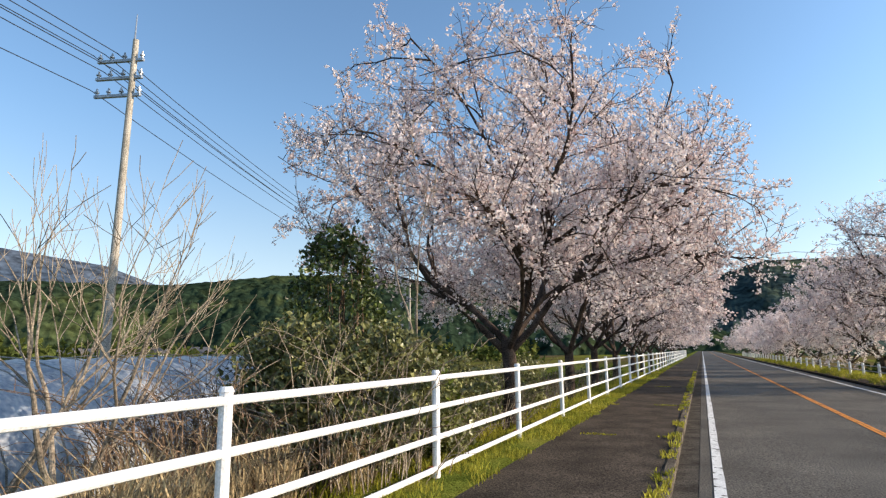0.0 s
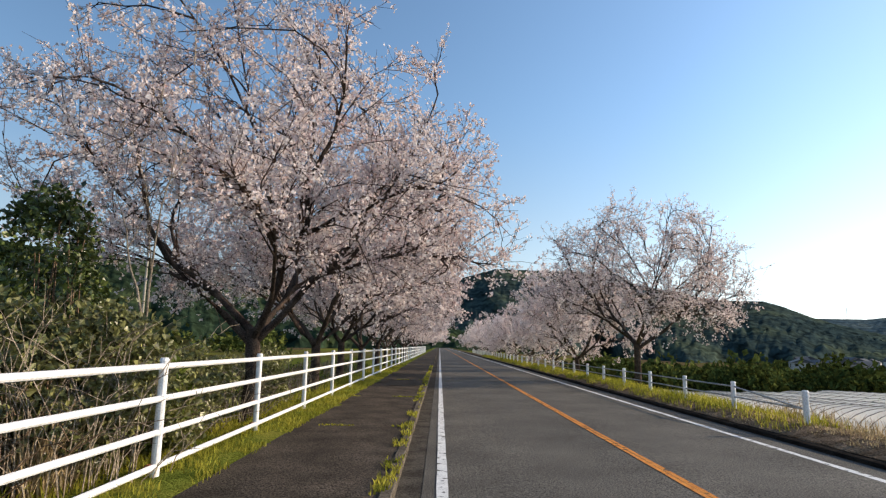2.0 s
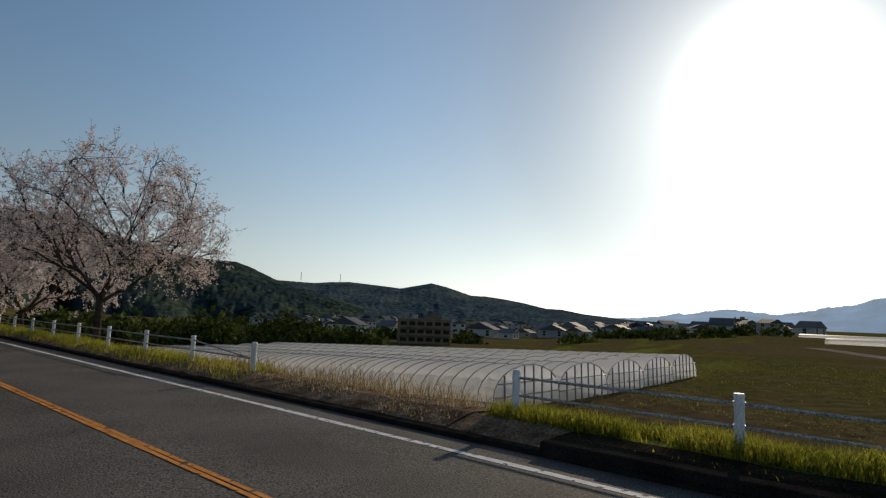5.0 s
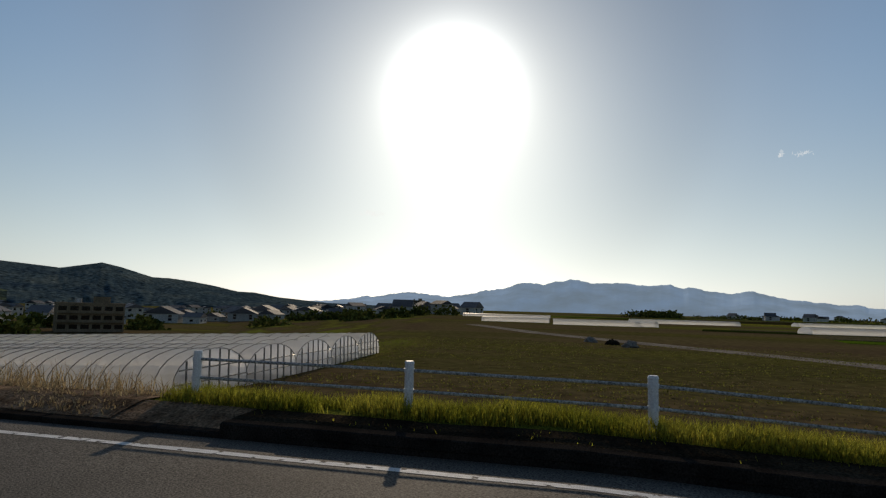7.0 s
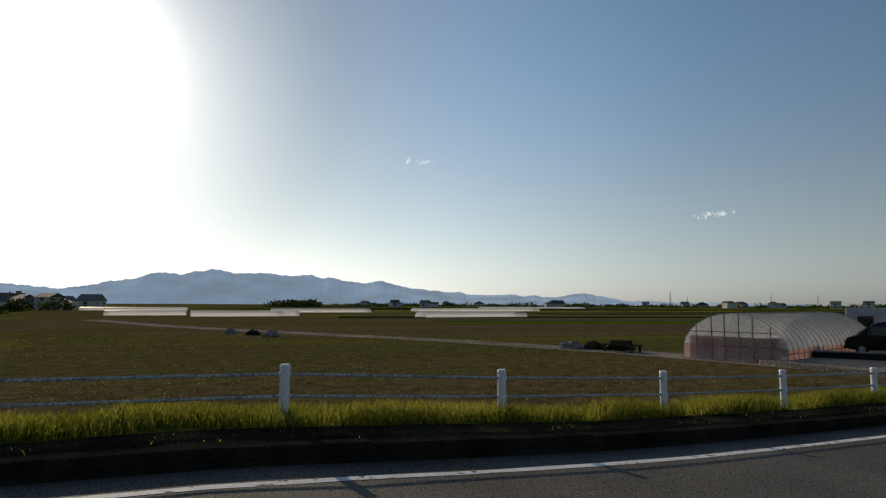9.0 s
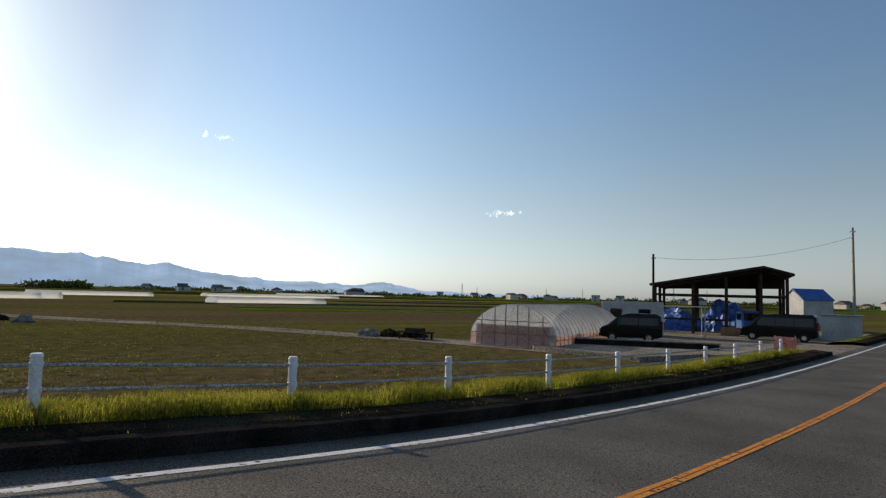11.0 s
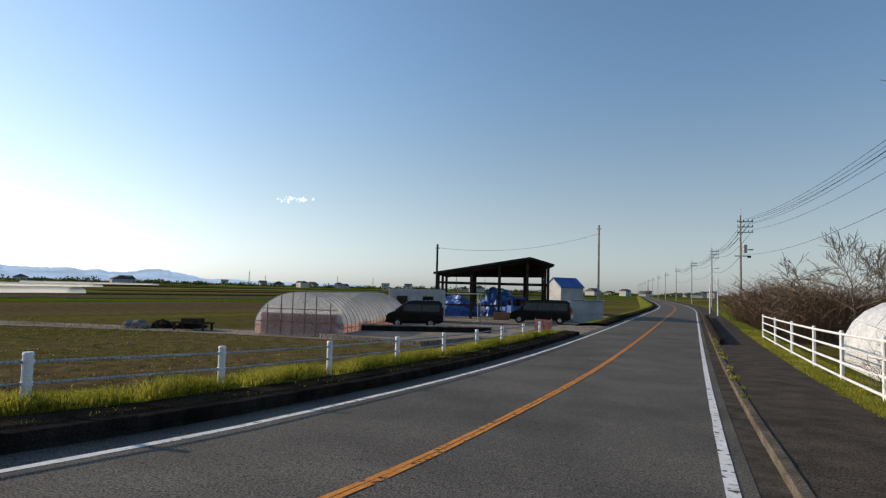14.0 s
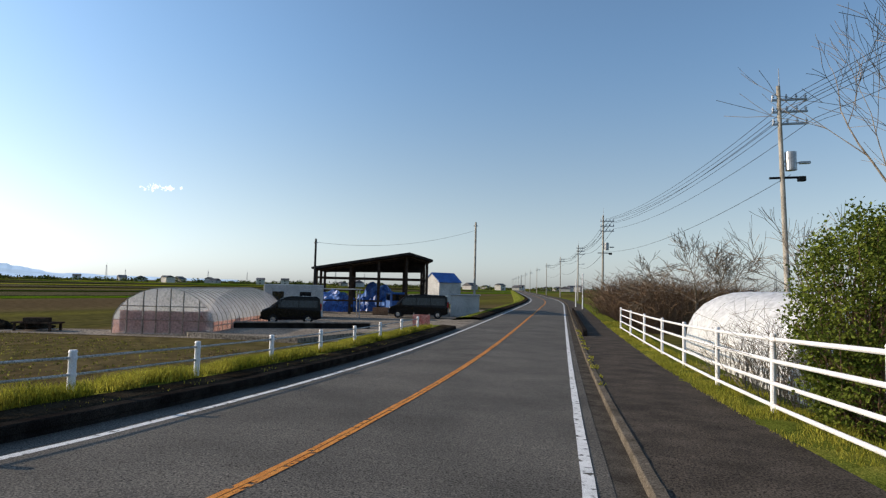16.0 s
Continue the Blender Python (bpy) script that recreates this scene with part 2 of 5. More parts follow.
def ribbon(name, u0, u1, section, material, parent=None, wobble=0.0, seed=1):
    """A strip along the road with a cross-section of (off, up) points."""
    us, verts, faces, w = stations(u0, u1), [], [], len(section)
    for u in us:
        for j, (o, z) in enumerate(section):
            d = wobble * noise.noise((u * 0.9 + seed * 7, j * 3.1, seed)) if wobble else 0.0
            verts.append(at(u, o + d, z + d * 0.3))
    for i in range(len(us) - 1):
        for j in range(w - 1):
            a = i * w + j
            faces.append((a, a + 1, a + w + 1, a + w))
    return mesh_ob(name, verts, faces, material, parent)


PLAIN = -1.5

# ---- ground, road, pavement ----
def lie(r, a):
    """Height of the plain: to the north-east it falls to a lower valley floor."""
    d = math.degrees(a) if a < math.pi else math.degrees(a) - 360
    side = max(0.0, min(1.0, (d - 4) / 16)) * max(0.0, min(1.0, (74 - d) / 18))
    return PLAIN - 6.5 * side * max(0.0, min(1.0, (r - 20) / 160))


def ground_sheet():
    rings = [0, 15, 30, 45, 60, 80, 105, 140, 190, 260, 360, 520, 760, 1100, 1700, 2600, 4200]
    n, verts, faces = 96, [(0, 0, PLAIN - 0.25)], []
    for r in rings[1:]:
        for k in range(n):
            a = 2 * math.pi * k / n
            verts.append((r * math.sin(a), r * math.cos(a), lie(r, a) - (0.25 if r < 20 else 0.0)))
    for k in range(n):
        faces.append((0, 1 + (k + 1) % n, 1 + k))
    for i in range(len(rings) - 2):
        for k in range(n):
            a, b = 1 + i * n + k, 1 + i * n + (k + 1) % n
            faces.append((a, b, b + n, a + n))
    return mesh_ob("ground", verts, faces, MATS["field"])


for paint in (line_white, line_orange):
    nn, ll = paint.node_tree.nodes, paint.node_tree.links
    wear, cut, hide, mixw = nn.new("ShaderNodeTexNoise"), nn.new("ShaderNodeMapRange"), nn.new("ShaderNodeBsdfTransparent"), nn.new("ShaderNodeMixShader")
    wear.inputs["Scale"].default_value, wear.inputs["Detail"].default_value = 9.0, 9
    cut.inputs[1].default_value, cut.inputs[2].default_value = 0.58, 0.66
    gp = nn.new("ShaderNodeNewGeometry")
    ll.new(gp.outputs["Position"], wear.inputs["Vector"])
    ll.new(wear.outputs["Fac"], cut.inputs[0])
    ll.new(cut.outputs[0], mixw.inputs[0])
    ll.new(nn["Principled BSDF"].outputs[0], mixw.inputs[1])
    ll.new(hide.outputs[0], mixw.inputs[2])
    ll.new(mixw.outputs[0], nn["Material Output"].inputs[0])

m, n, l, p = shader("field", 0.95)
geo = n.new("ShaderNodeNewGeometry")
mp = n.new("ShaderNodeMapping")
mp.inputs["Rotation"].default_value = (0, 0, radians(-12))
mp.inputs["Scale"].default_value = (0.030, 0.004, 1)
bands = n.new("ShaderNodeTexNoise")
bands.inputs["Scale"].default_value, bands.inputs["Detail"].default_value = 1.0, 4
tuft = n.new("ShaderNodeTexNoise")
tuft.inputs["Scale"].default_value, tuft.inputs["Detail"].default_value = 1.3, 8
ramp = n.new("ShaderNodeValToRGB")
els = ramp.color_ramp.elements
els[0].position, els[0].color = 0.38, (0.105, 0.076, 0.040, 1)
els[1].position, els[1].color = 0.62, (0.150, 0.160, 0.028, 1)
els.new(0.45).color = (0.122, 0.094, 0.042, 1)
els.new(0.50).color = (0.090, 0.080, 0.027, 1)
els.new(0.56).color = (0.125, 0.112, 0.028, 1)
mix = n.new("ShaderNodeMix")
mix.data_type, mix.blend_type = "RGBA", "OVERLAY"
mix.inputs[0].default_value = 0.8
l.new(geo.outputs["Position"], mp.inputs[0])
l.new(mp.outputs[0], bands.inputs[0])
l.new(geo.outputs["Position"], tuft.inputs[0])
l.new(bands.outputs["Fac"], ramp.inputs[0])
l.new(ramp.outputs[0], mix.inputs[6])
l.new(tuft.outputs["Fac"], mix.inputs[7])
l.new(mix.outputs[2], p.inputs["Base Color"])
bp = n.new("ShaderNodeBump")
bp.inputs["Strength"].default_value, bp.inputs["Distance"].default_value = 1.0, 0.15
l.new(tuft.outputs["Fac"], bp.inputs["Height"])
l.new(bp.outputs[0], p.inputs["Normal"])
tagged(ground_sheet(), "flat farm fields of bare soil and low green crops", "field", kind="structure")

U0, U1 = -600.0, 420.0
GATE_N, GATE_S = -33.0, -43.0
tagged(ribbon("road", U0, U1, [(-0.22, 0.0), (2.8, 0.03), (6.00, 0.0)], asphalt), "two-lane road of grey worn asphalt", "road", kind="structure")
tagged(ribbon("gutter", U0, U1, [(-0.50, -0.01), (-0.22, -0.004)], gutter_mat), "concrete gutter strip beside the road edge", "gutter", kind="structure")
tagged(ribbon("kerb", U0, U1, [(-0.50, -0.02), (-0.51, 0.07), (-0.53, 0.09), (-0.62, 0.09)], gutter_mat), "low weathered concrete kerb of the footpath", "kerb", kind="structure")
tagged(ribbon("pavement", U0, U1, [(-0.62, 0.085), (-1.6, 0.10), (-2.55, 0.085)], old_asphalt), "footpath of dark worn asphalt", "footpath", kind="structure")
tagged(ribbon("verge_west", U0, U1, [(-2.45, 0.075), (-3.0, 0.09), (-3.7, 0.05), (-5.2, -0.45), (-7.5, -1.2), (-10.0, -1.9)], grass_ground, wobble=0.12), "grassy verge falling away behind the fence", "verge", kind="structure")
tagged(ribbon("kerb_east", GATE_N, 4.0, [(5.97, -0.02), (5.99, 0.15), (6.02, 0.17), (6.17, 0.17)], dark_concrete), "concrete kerb, its shaded face painted near-black", "kerb", kind="structure")
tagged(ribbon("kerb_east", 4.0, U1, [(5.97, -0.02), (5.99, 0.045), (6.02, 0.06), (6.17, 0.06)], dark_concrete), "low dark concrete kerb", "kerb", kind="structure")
tagged(ribbon("kerb_east", U0, GATE_S, [(5.97, -0.02), (5.99, 0.15), (6.02, 0.17), (6.17, 0.17)], dark_concrete), "concrete kerb, its shaded face painted near-black", "kerb", kind="structure")
tagged(ribbon("verge_east", GATE_N, 4.0, [(6.15, 0.165), (6.35, 0.190), (6.75, 0.20)], dirt, wobble=0.05, seed=2), "strip of bare earth behind the kerb, shade darkened into it", "verge", kind="structure")
tagged(ribbon("verge_east", 4.0, U1, [(6.15, 0.055), (6.35, 0.115), (6.75, 0.20)], MATS["litter"], wobble=0.05, seed=2), "strip of brown earth and dead leaves behind the kerb", "verge", kind="structure")
tagged(ribbon("verge_east", U0, GATE_S, [(6.15, 0.165), (6.35, 0.190), (6.75, 0.20)], dirt, wobble=0.05, seed=2), "strip of bare earth behind the kerb, shade darkened into it", "verge", kind="structure")
tagged(ribbon("bank_east", GATE_N, U1, [(6.70, 0.192), (7.0, 0.19), (7.6, 0.12), (8.6, -0.35), (10.0, -1.1), (12.0, -1.75)], grass_ground, wobble=0.10, seed=2), "grassy bank falling to the fields", "bank", kind="structure")
tagged(ribbon("bank_east", U0, GATE_S, [(6.70, 0.192), (7.0, 0.19), (7.6, 0.12), (8.6, -0.35), (10.0, -1.1), (12.0, -1.75)], grass_ground, wobble=0.10, seed=2), "grassy bank falling to the fields", "bank", kind="structure")
tagged(ribbon("field_gate_ground", 5.6, 15.0, [(6.17, 0.075), (6.35, 0.130), (6.68, 0.211), (7.0, 0.205), (7.6, 0.14), (8.6, -0.32), (10.0, -1.06), (11.2, -1.44)], MATS["litter"], wobble=0.06, seed=4), "patch of brown earth and dead stalks at the field entrance", "field entrance", kind="structure")
tagged(ribbon("edge_line_west", U0, U1, [(-0.062, 0.010), (0.062, 0.010)], line_white, wobble=0.012), "worn white road edge line", "road marking", kind="structure")
tagged(ribbon("edge_line_east", U0, U1, [(5.338, 0.010), (5.462, 0.008)], line_white, wobble=0.012), "worn white road edge line", "road marking", kind="structure")
for o0, o1, nm in ((2.730, 2.793, "centre_line_1"), (2.807, 2.870, "centre_line_2")):
    tagged(ribbon(nm, U0, U1, [(o0, 0.036), (o1, 0.036)], line_orange, wobble=0.010), "worn orange centre line with ragged edges", "road marking", kind="structure")

# strips of farmland, each with its own crop
crop_mats = [surface("crop_green", (0.045, 0.085, 0.006), (0.10, 0.16, 0.012), 0.4, 5, 0.95, bump=0.8, depth=0.1), surface("crop_yellow", (0.15, 0.155, 0.012), (0.25, 0.25, 0.025), 0.4, 5, 0.95, bump=0.8, depth=0.1),
             surface("crop_soil", (0.022, 0.016, 0.008), (0.045, 0.034, 0.018), 0.5, 6, 0.95, bump=0.9, depth=0.1), surface("crop_dark", (0.012, 0.020, 0.004), (0.028, 0.038, 0.008), 0.4, 5, 0.95, bump=0.8, depth=0.1),
             surface("crop_stubble", (0.0750, 0.0638, 0.0338), (0.1200, 0.1050, 0.0562), 0.4, 6, 0.95, bump=0.8, depth=0.1)]
prng = random.Random(8)
x = 46.0
while x < 900:
    wide = prng.uniform(8, 22) * (1 + x / 300)
    y = -900.0 + prng.uniform(-80, 0)
    while y < 130 + x * 0.3:
        long = prng.uniform(70, 220)
        if long > 0:
            g = wide * 0.04
            q = [(x + g, y + 1.5), (x + wide - g, y + 1.5), (x + wide - g, y + long - 1.5), (x + g, y + long - 1.5)]
            c, sn = math.cos(radians(-10)), math.sin(radians(-10))
            q = [(a * c - b * sn - 4, a * sn + b * c + 4) for a, b in q]
            h = PLAIN + prng.uniform(0.03, 0.12)
            if min(a for a, b in q) > 42 and not any(math.hypot(a, b) > 30 and 2 < math.degrees(math.atan2(a, b)) < 84 for a, b in q) and all(math.hypot(a, b) < 1600 for a, b in q) and not any(a < 60 and b < -25 for a, b in q):
                vs = [(a, b, h) for a, b in q] + [(a, b, PLAIN - 0.1) for a, b in q]
                tagged(mesh_ob("field_plot", vs, [(0, 1, 2, 3), (0, 4, 5, 1), (1, 5, 6, 2), (2, 6, 7, 3), (3, 7, 4, 0)], prng.choice(crop_mats)), "long strip of farmland with one low crop", "field", kind="structure")
        y += long
    x += wide

# ---- hills and far ranges ----
def ridge(name, profile, dist, depth, material, label, rough=1.0, seed=0, base=PLAIN, step=0.4, lumps=0.0, foot=0.55, jag=0.0):
    """A range of hills whose crest follows (bearing, height angle) seen from the road, with spurs, and tree-sized lumps where lumps > 0."""
    az0, az1 = profile[0][0], profile[-1][0]
    cols, rows = int((az1 - az0) / step) + 1, 30 if lumps else 14
    verts, faces = [], []
    for c in range(cols):
        az = az0 + c * step
        el = np.interp(az, [q[0] for q in profile], [q[1] for q in profile])
        el += jag * (noise.fractal((az * 0.45, seed, 0.0), 0.8, 2.0, 5)) * min(1.0, el)
        top = dist * math.tan(radians(el)) + 1.5 - base
        for j in range(rows):
            f = j / (rows - 3)
            hgt = min(f, 1.0) ** 0.85 if f <= 1 else 1 - 2.2 * (f - 1)
            spur = noise.fractal((az * 0.16 + seed, f * 1.3, seed), 1.0, 2.0, 5)
            d = -foot * (1 - min(f, 1.0)) + max(0.0, f - 1) * 2 + 0.16 * rough * spur * (1 - min(f, 1)) ** 0.5
            r = dist + d * depth
            away = min(f, 1) * (1 - min(f, 1)) * 4
            z = base - 3 + (top + 3) * hgt + rough * top * 0.22 * spur * away
            if lumps and 0 < f <= 1.05:
                z += lumps * (0.9 * noise.noise((az * dist * 0.0016, f * 24, seed)) + 0.7 * noise.noise((az * dist * 0.004, f * 60, seed + 3))) * min(1.0, 0.3 + away)
            a = radians(az)
            verts.append((r * math.sin(a), r * math.cos(a), z))
    w = rows
    for c in range(cols - 1):
        for j in range(w - 1):
            a = c * w + j
            faces.append((a, a + w, a + w + 1, a + 1))
    return tagged(mesh_ob(name, verts, faces, material, smooth=True), label, "hills", kind="structure")


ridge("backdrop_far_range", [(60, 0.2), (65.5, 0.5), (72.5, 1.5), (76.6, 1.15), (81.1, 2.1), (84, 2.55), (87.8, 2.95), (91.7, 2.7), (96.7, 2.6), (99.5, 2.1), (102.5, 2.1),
      (107.6, 1.3), (109.5, 1.1), (112.1, 0.85), (116.1, 0.95), (119.2, 0.7), (122.7, 1.05), (125.2, 0.4), (130, 0.25), (140, 0.12)], 3600, 900, far_range, "mountain range far across the plain with painted blue haze", 0.5, 3, step=0.12, jag=0.26)
ridge("backdrop_west_range", [(-80, 7), (-70, 8.5), (-62.7, 8.2), (-59.6, 8.3), (-52.5, 7.4), (-48.9, 6.1), (-42, 3.5), (-36, 1)], 3000, 1200, mid_range, "far mountain with a bare summit, greyed by painted haze", 0.6, 9)
ridge("hill_west", [(-120, 2), (-100, 4), (-80, 5.5), (-62.4, 5.6), (-57.4, 5.9), (-47.4, 6.0), (-38.4, 7.1), (-30, 7.3), (-20, 6.0), (-10, 4.0), (-3, 2.6), (3, 1.2), (9, 0.2)], 620, 420, forest, "forested hillside behind the fields", 0.8, 1, PLAIN, 0.16, 4.0)
ridge("hill_north", [(-8, 2.5), (-2, 5.0), (2.1, 6.4), (5.2, 7.3), (9, 7.15), (13.2, 7.0), (18, 5.8), (24.6, 4.3), (28.2, 4.15), (29.5, 3.75), (31.5, 2.85), (33, 2.3), (36, 1.5), (40, 0.5)], 900, 620, hazy_forest, "forested green hill beyond the cherry trees, haze mixed into its colour", 1.3, 4, PLAIN - 8, 0.12, 3.0)
ridge("hill_north_east", [(20, 3.3), (26, 3.3), (30, 2.95), (32, 2.7), (35.3, 2.6), (36.6, 2.75), (38.5, 2.85), (41, 2.65), (43.3, 2.45), (45, 2.8), (46.2, 3.05), (47.6, 2.75), (50, 2.02), (51.5, 1.98), (53.2, 1.78), (55, 1.48), (57, 1.05), (58.5, 1.0), (60.5, 0.65), (65, 0.25), (72, 0.1)], 1700, 900, hazed_far_forest, "forested hills behind the town, haze painted into their colour", 1.2, 6, PLAIN - 8, 0.12, 2.0)

# ---- white pipe fence beside the footpath ----
def west_fence(us, off, label):
    root = thing("pipe_fence", Matrix.Identity(4), label, "fence")
    base = [at(u, off, 0.02) for u in us]
    tall = 1.30
    for b in base:
        bm = tube(b - Vector((0, 0, 0.15)), b + Vector((0, 0, tall)), 0.048, sides=12)
        add_tube(bm, b + Vector((0, 0, tall)), b + Vector((0, 0, tall + 0.035)), 0.056, 0.04, 12)
        part("post", bm, fence_white, root)
    for h in (1.24, 0.89, 0.53, 0.17):
        for a, b in zip(base, base[1:]):
            part("rail", tube(a + Vector((0, 0, h)), b + Vector((0, 0, h)), 0.034, sides=10), fence_white, root)
    for k, b in enumerate(base[:4]):
        for h in ((0.53, 0.17) if k % 2 else (0.17,)):
            part("rust_patch", tube(b + Vector((-0.05, -0.09, h)), b + Vector((-0.05, 0.10, h)), 0.0365, sides=10), rust, root, "rusty rail joint")
    return root


west_fence([-0.25 + 3.6 * k for k in range(0, 38)], -3.12, "white painted pipe fence with four rails and rusty joints")
west_fence([-7.2, -10.8, -14.4, -18.1, -21.9, -26.5, -31.6, -36.8], -3.12, "white painted pipe fence with four rails")


# ---- white guard rail on the field side ----
def east_rail(us, off, drop_end=False, label=""):
    root = thing("guard_rail", Matrix.Identity(4), label, "guard rail")
    base = [at(u, off, 0.2) for u in us]
    for b in base:
        bm = tube(b - Vector((0, 0, 0.3)), b + Vector((0, 0, 0.60)), 0.055, sides=12)
        add_tube(bm, b + Vector((0, 0, 0.60)), b + Vector((0, 0, 0.63)), 0.062, 0.05, 12)
        for h in (0.52, 0.28):
            add_tube(bm, b + Vector((0, 0, h - 0.025)), b + Vector((0, 0, h + 0.025)), 0.064, sides=12)
        part("post", bm, fence_white, root)
    for k, (a, b) in enumerate(zip(base, base[1:])):
        for h in (0.52, 0.28):
            ha = h - (0.25 if drop_end and k == 0 and h > 0.5 else 0)
            part("rail", tube(a + Vector((0, 0, ha)), b + Vector((0, 0, h)), 0.019, sides=8), rail_grey, root)
    return root


east_rail([5.1, 2.2, -0.9, -4.25, -7.5, -10.5, -13.5, -16.5, -19.4, -22.3, -25.4, -28.4], 7.05, False, "white guard rail with two thin pipes above long grass")
east_rail([11.8 + 2.85 * k for k in range(0, 42)], 6.9, True, "white guard rail with two thin pipes under the cherry trees")

# ---- trees ----
class Wood:
    """Gathers tapered limbs as one mesh, and thin twigs as another."""

    def __init__(self, seed):
        self.rng = random.Random(seed)
        self.tv, self.tf = [], []
        self.v, self.f, self.thin = [], [], 0.004

    def limb(self, pts, radii, sides, fine=False):
        v, f = (self.tv, self.tf) if fine else (self.v, self.f)
        base = len(v)
        for i, (p, r) in enumerate(zip(pts, radii)):
            d = (pts[min(i + 1, len(pts) - 1)] - pts[max(i - 1, 0)]).normalized()
            s = d.orthogonal().normalized()
            t = d.cross(s)
            for k in range(sides):
                a = 2 * math.pi * k / sides
                v.append(p + (s * math.cos(a) + t * math.sin(a)) * r)
        for i in range(len(pts) - 1):
            for k in range(sides):
                a, b = base + i * sides + k, base + i * sides + (k + 1) % sides
                f.append((a, b, b + sides, a + sides))

    def grow(self, p, d, length, r, depth, spread, rise, kids, keep=0.62):
        rng = self.rng
        segs = 5 if depth > 1 else (3 if depth else 2)
        pts, radii = [p.copy()], [r]
        for i in range(segs):
            d = (d + Vector((rng.uniform(-1, 1), rng.uniform(-1, 1), rng.uniform(-1, 1) + rise)) * 0.16).normalized()
            p = p + d * (length / segs)
            pts.append(p.copy())
            radii.append(max(r * (1 - (0.55 if depth > 0 else 0.8) * (i + 1) / segs), self.thin * 0.8))
        self.limb(pts, radii, 9 if depth >= 4 else (6 if depth >= 2 else 3), depth < 2)
        if depth == 0:
            return
        for k in range(kids[depth]):
            at_ = rng.uniform(0.35, 1.0) if k else 1.0
            i = min(int(at_ * segs), segs - 1)
            f = at_ * segs - i
            q = pts[i].lerp(pts[i + 1], min(f, 1.0))
            a = rng.uniform(0, 2 * math.pi)
            side = d.orthogonal().normalized()
            side = Matrix.Rotation(a, 3, d) @ side
            ang = spread * (rng.uniform(0.5, 1.2) if k else rng.uniform(0.1, 0.5))
            nd = (d * math.cos(ang) + side * math.sin(ang)).normalized()
            self.grow(q, nd, length * keep * rng.uniform(0.75, 1.2), max(radii[i] * (0.62 if k else 0.8), self.thin), depth - 1, spread, rise, kids, keep)


def puffs(tips, rng, per, size, jitter, flat=1.0):
    """Small crossed petals or leaves round the tips."""
    v, f = [], []
    for p, d in tips:
        for _ in range(per if rng.random() < flat else 0):
            c = p + Vector((rng.gauss(0, 1), rng.gauss(0, 1), rng.gauss(0, 1))) * jitter - d * rng.random()
            s = size * rng.uniform(0.55, 1.35)
            a = Vector((rng.gauss(0, 1), rng.gauss(0, 1), rng.gauss(0, 1))).normalized()
            b = a.orthogonal().normalized() * s * 0.5
            e = a.cross(b).normalized() * s * 0.5
            k = len(v)
            up = a * s * 0.25
            v += [c - b - e * 0.4, c + e + up, c + b - e * 0.4, c - e * 0.9 + up]
            f.append((k, k + 1, k + 2, k + 3))
    return v, f


def bough(w, p, d, goal, r0, r1, segs, sides, bend=0.05, fine=False):
    """A limb that leaves p along d and curves to its goal; returns its joints."""
    rng, far = w.rng, (goal - p).length
    c, pts = p + d * far * 0.5, []
    for i in range(segs + 1):
        t = i / segs
        q = p * (1 - t) ** 2 + c * (2 * t * (1 - t)) + goal * t * t
        pts.append(q + Vector((rng.gauss(0, 1), rng.gauss(0, 1), rng.gauss(0, 1))) * far * bend * (0.0 if i == 0 else 1.0))
    w.limb(pts, [r0 + (r1 - r0) * (i / segs) ** 0.8 for i in range(segs + 1)], sides, fine)
    return pts


def along(pts, t):
    k = min(t, 0.999) * (len(pts) - 1)
    i = int(k)
    return pts[i].lerp(pts[i + 1], k - i), (pts[i + 1] - pts[i]).normalized()


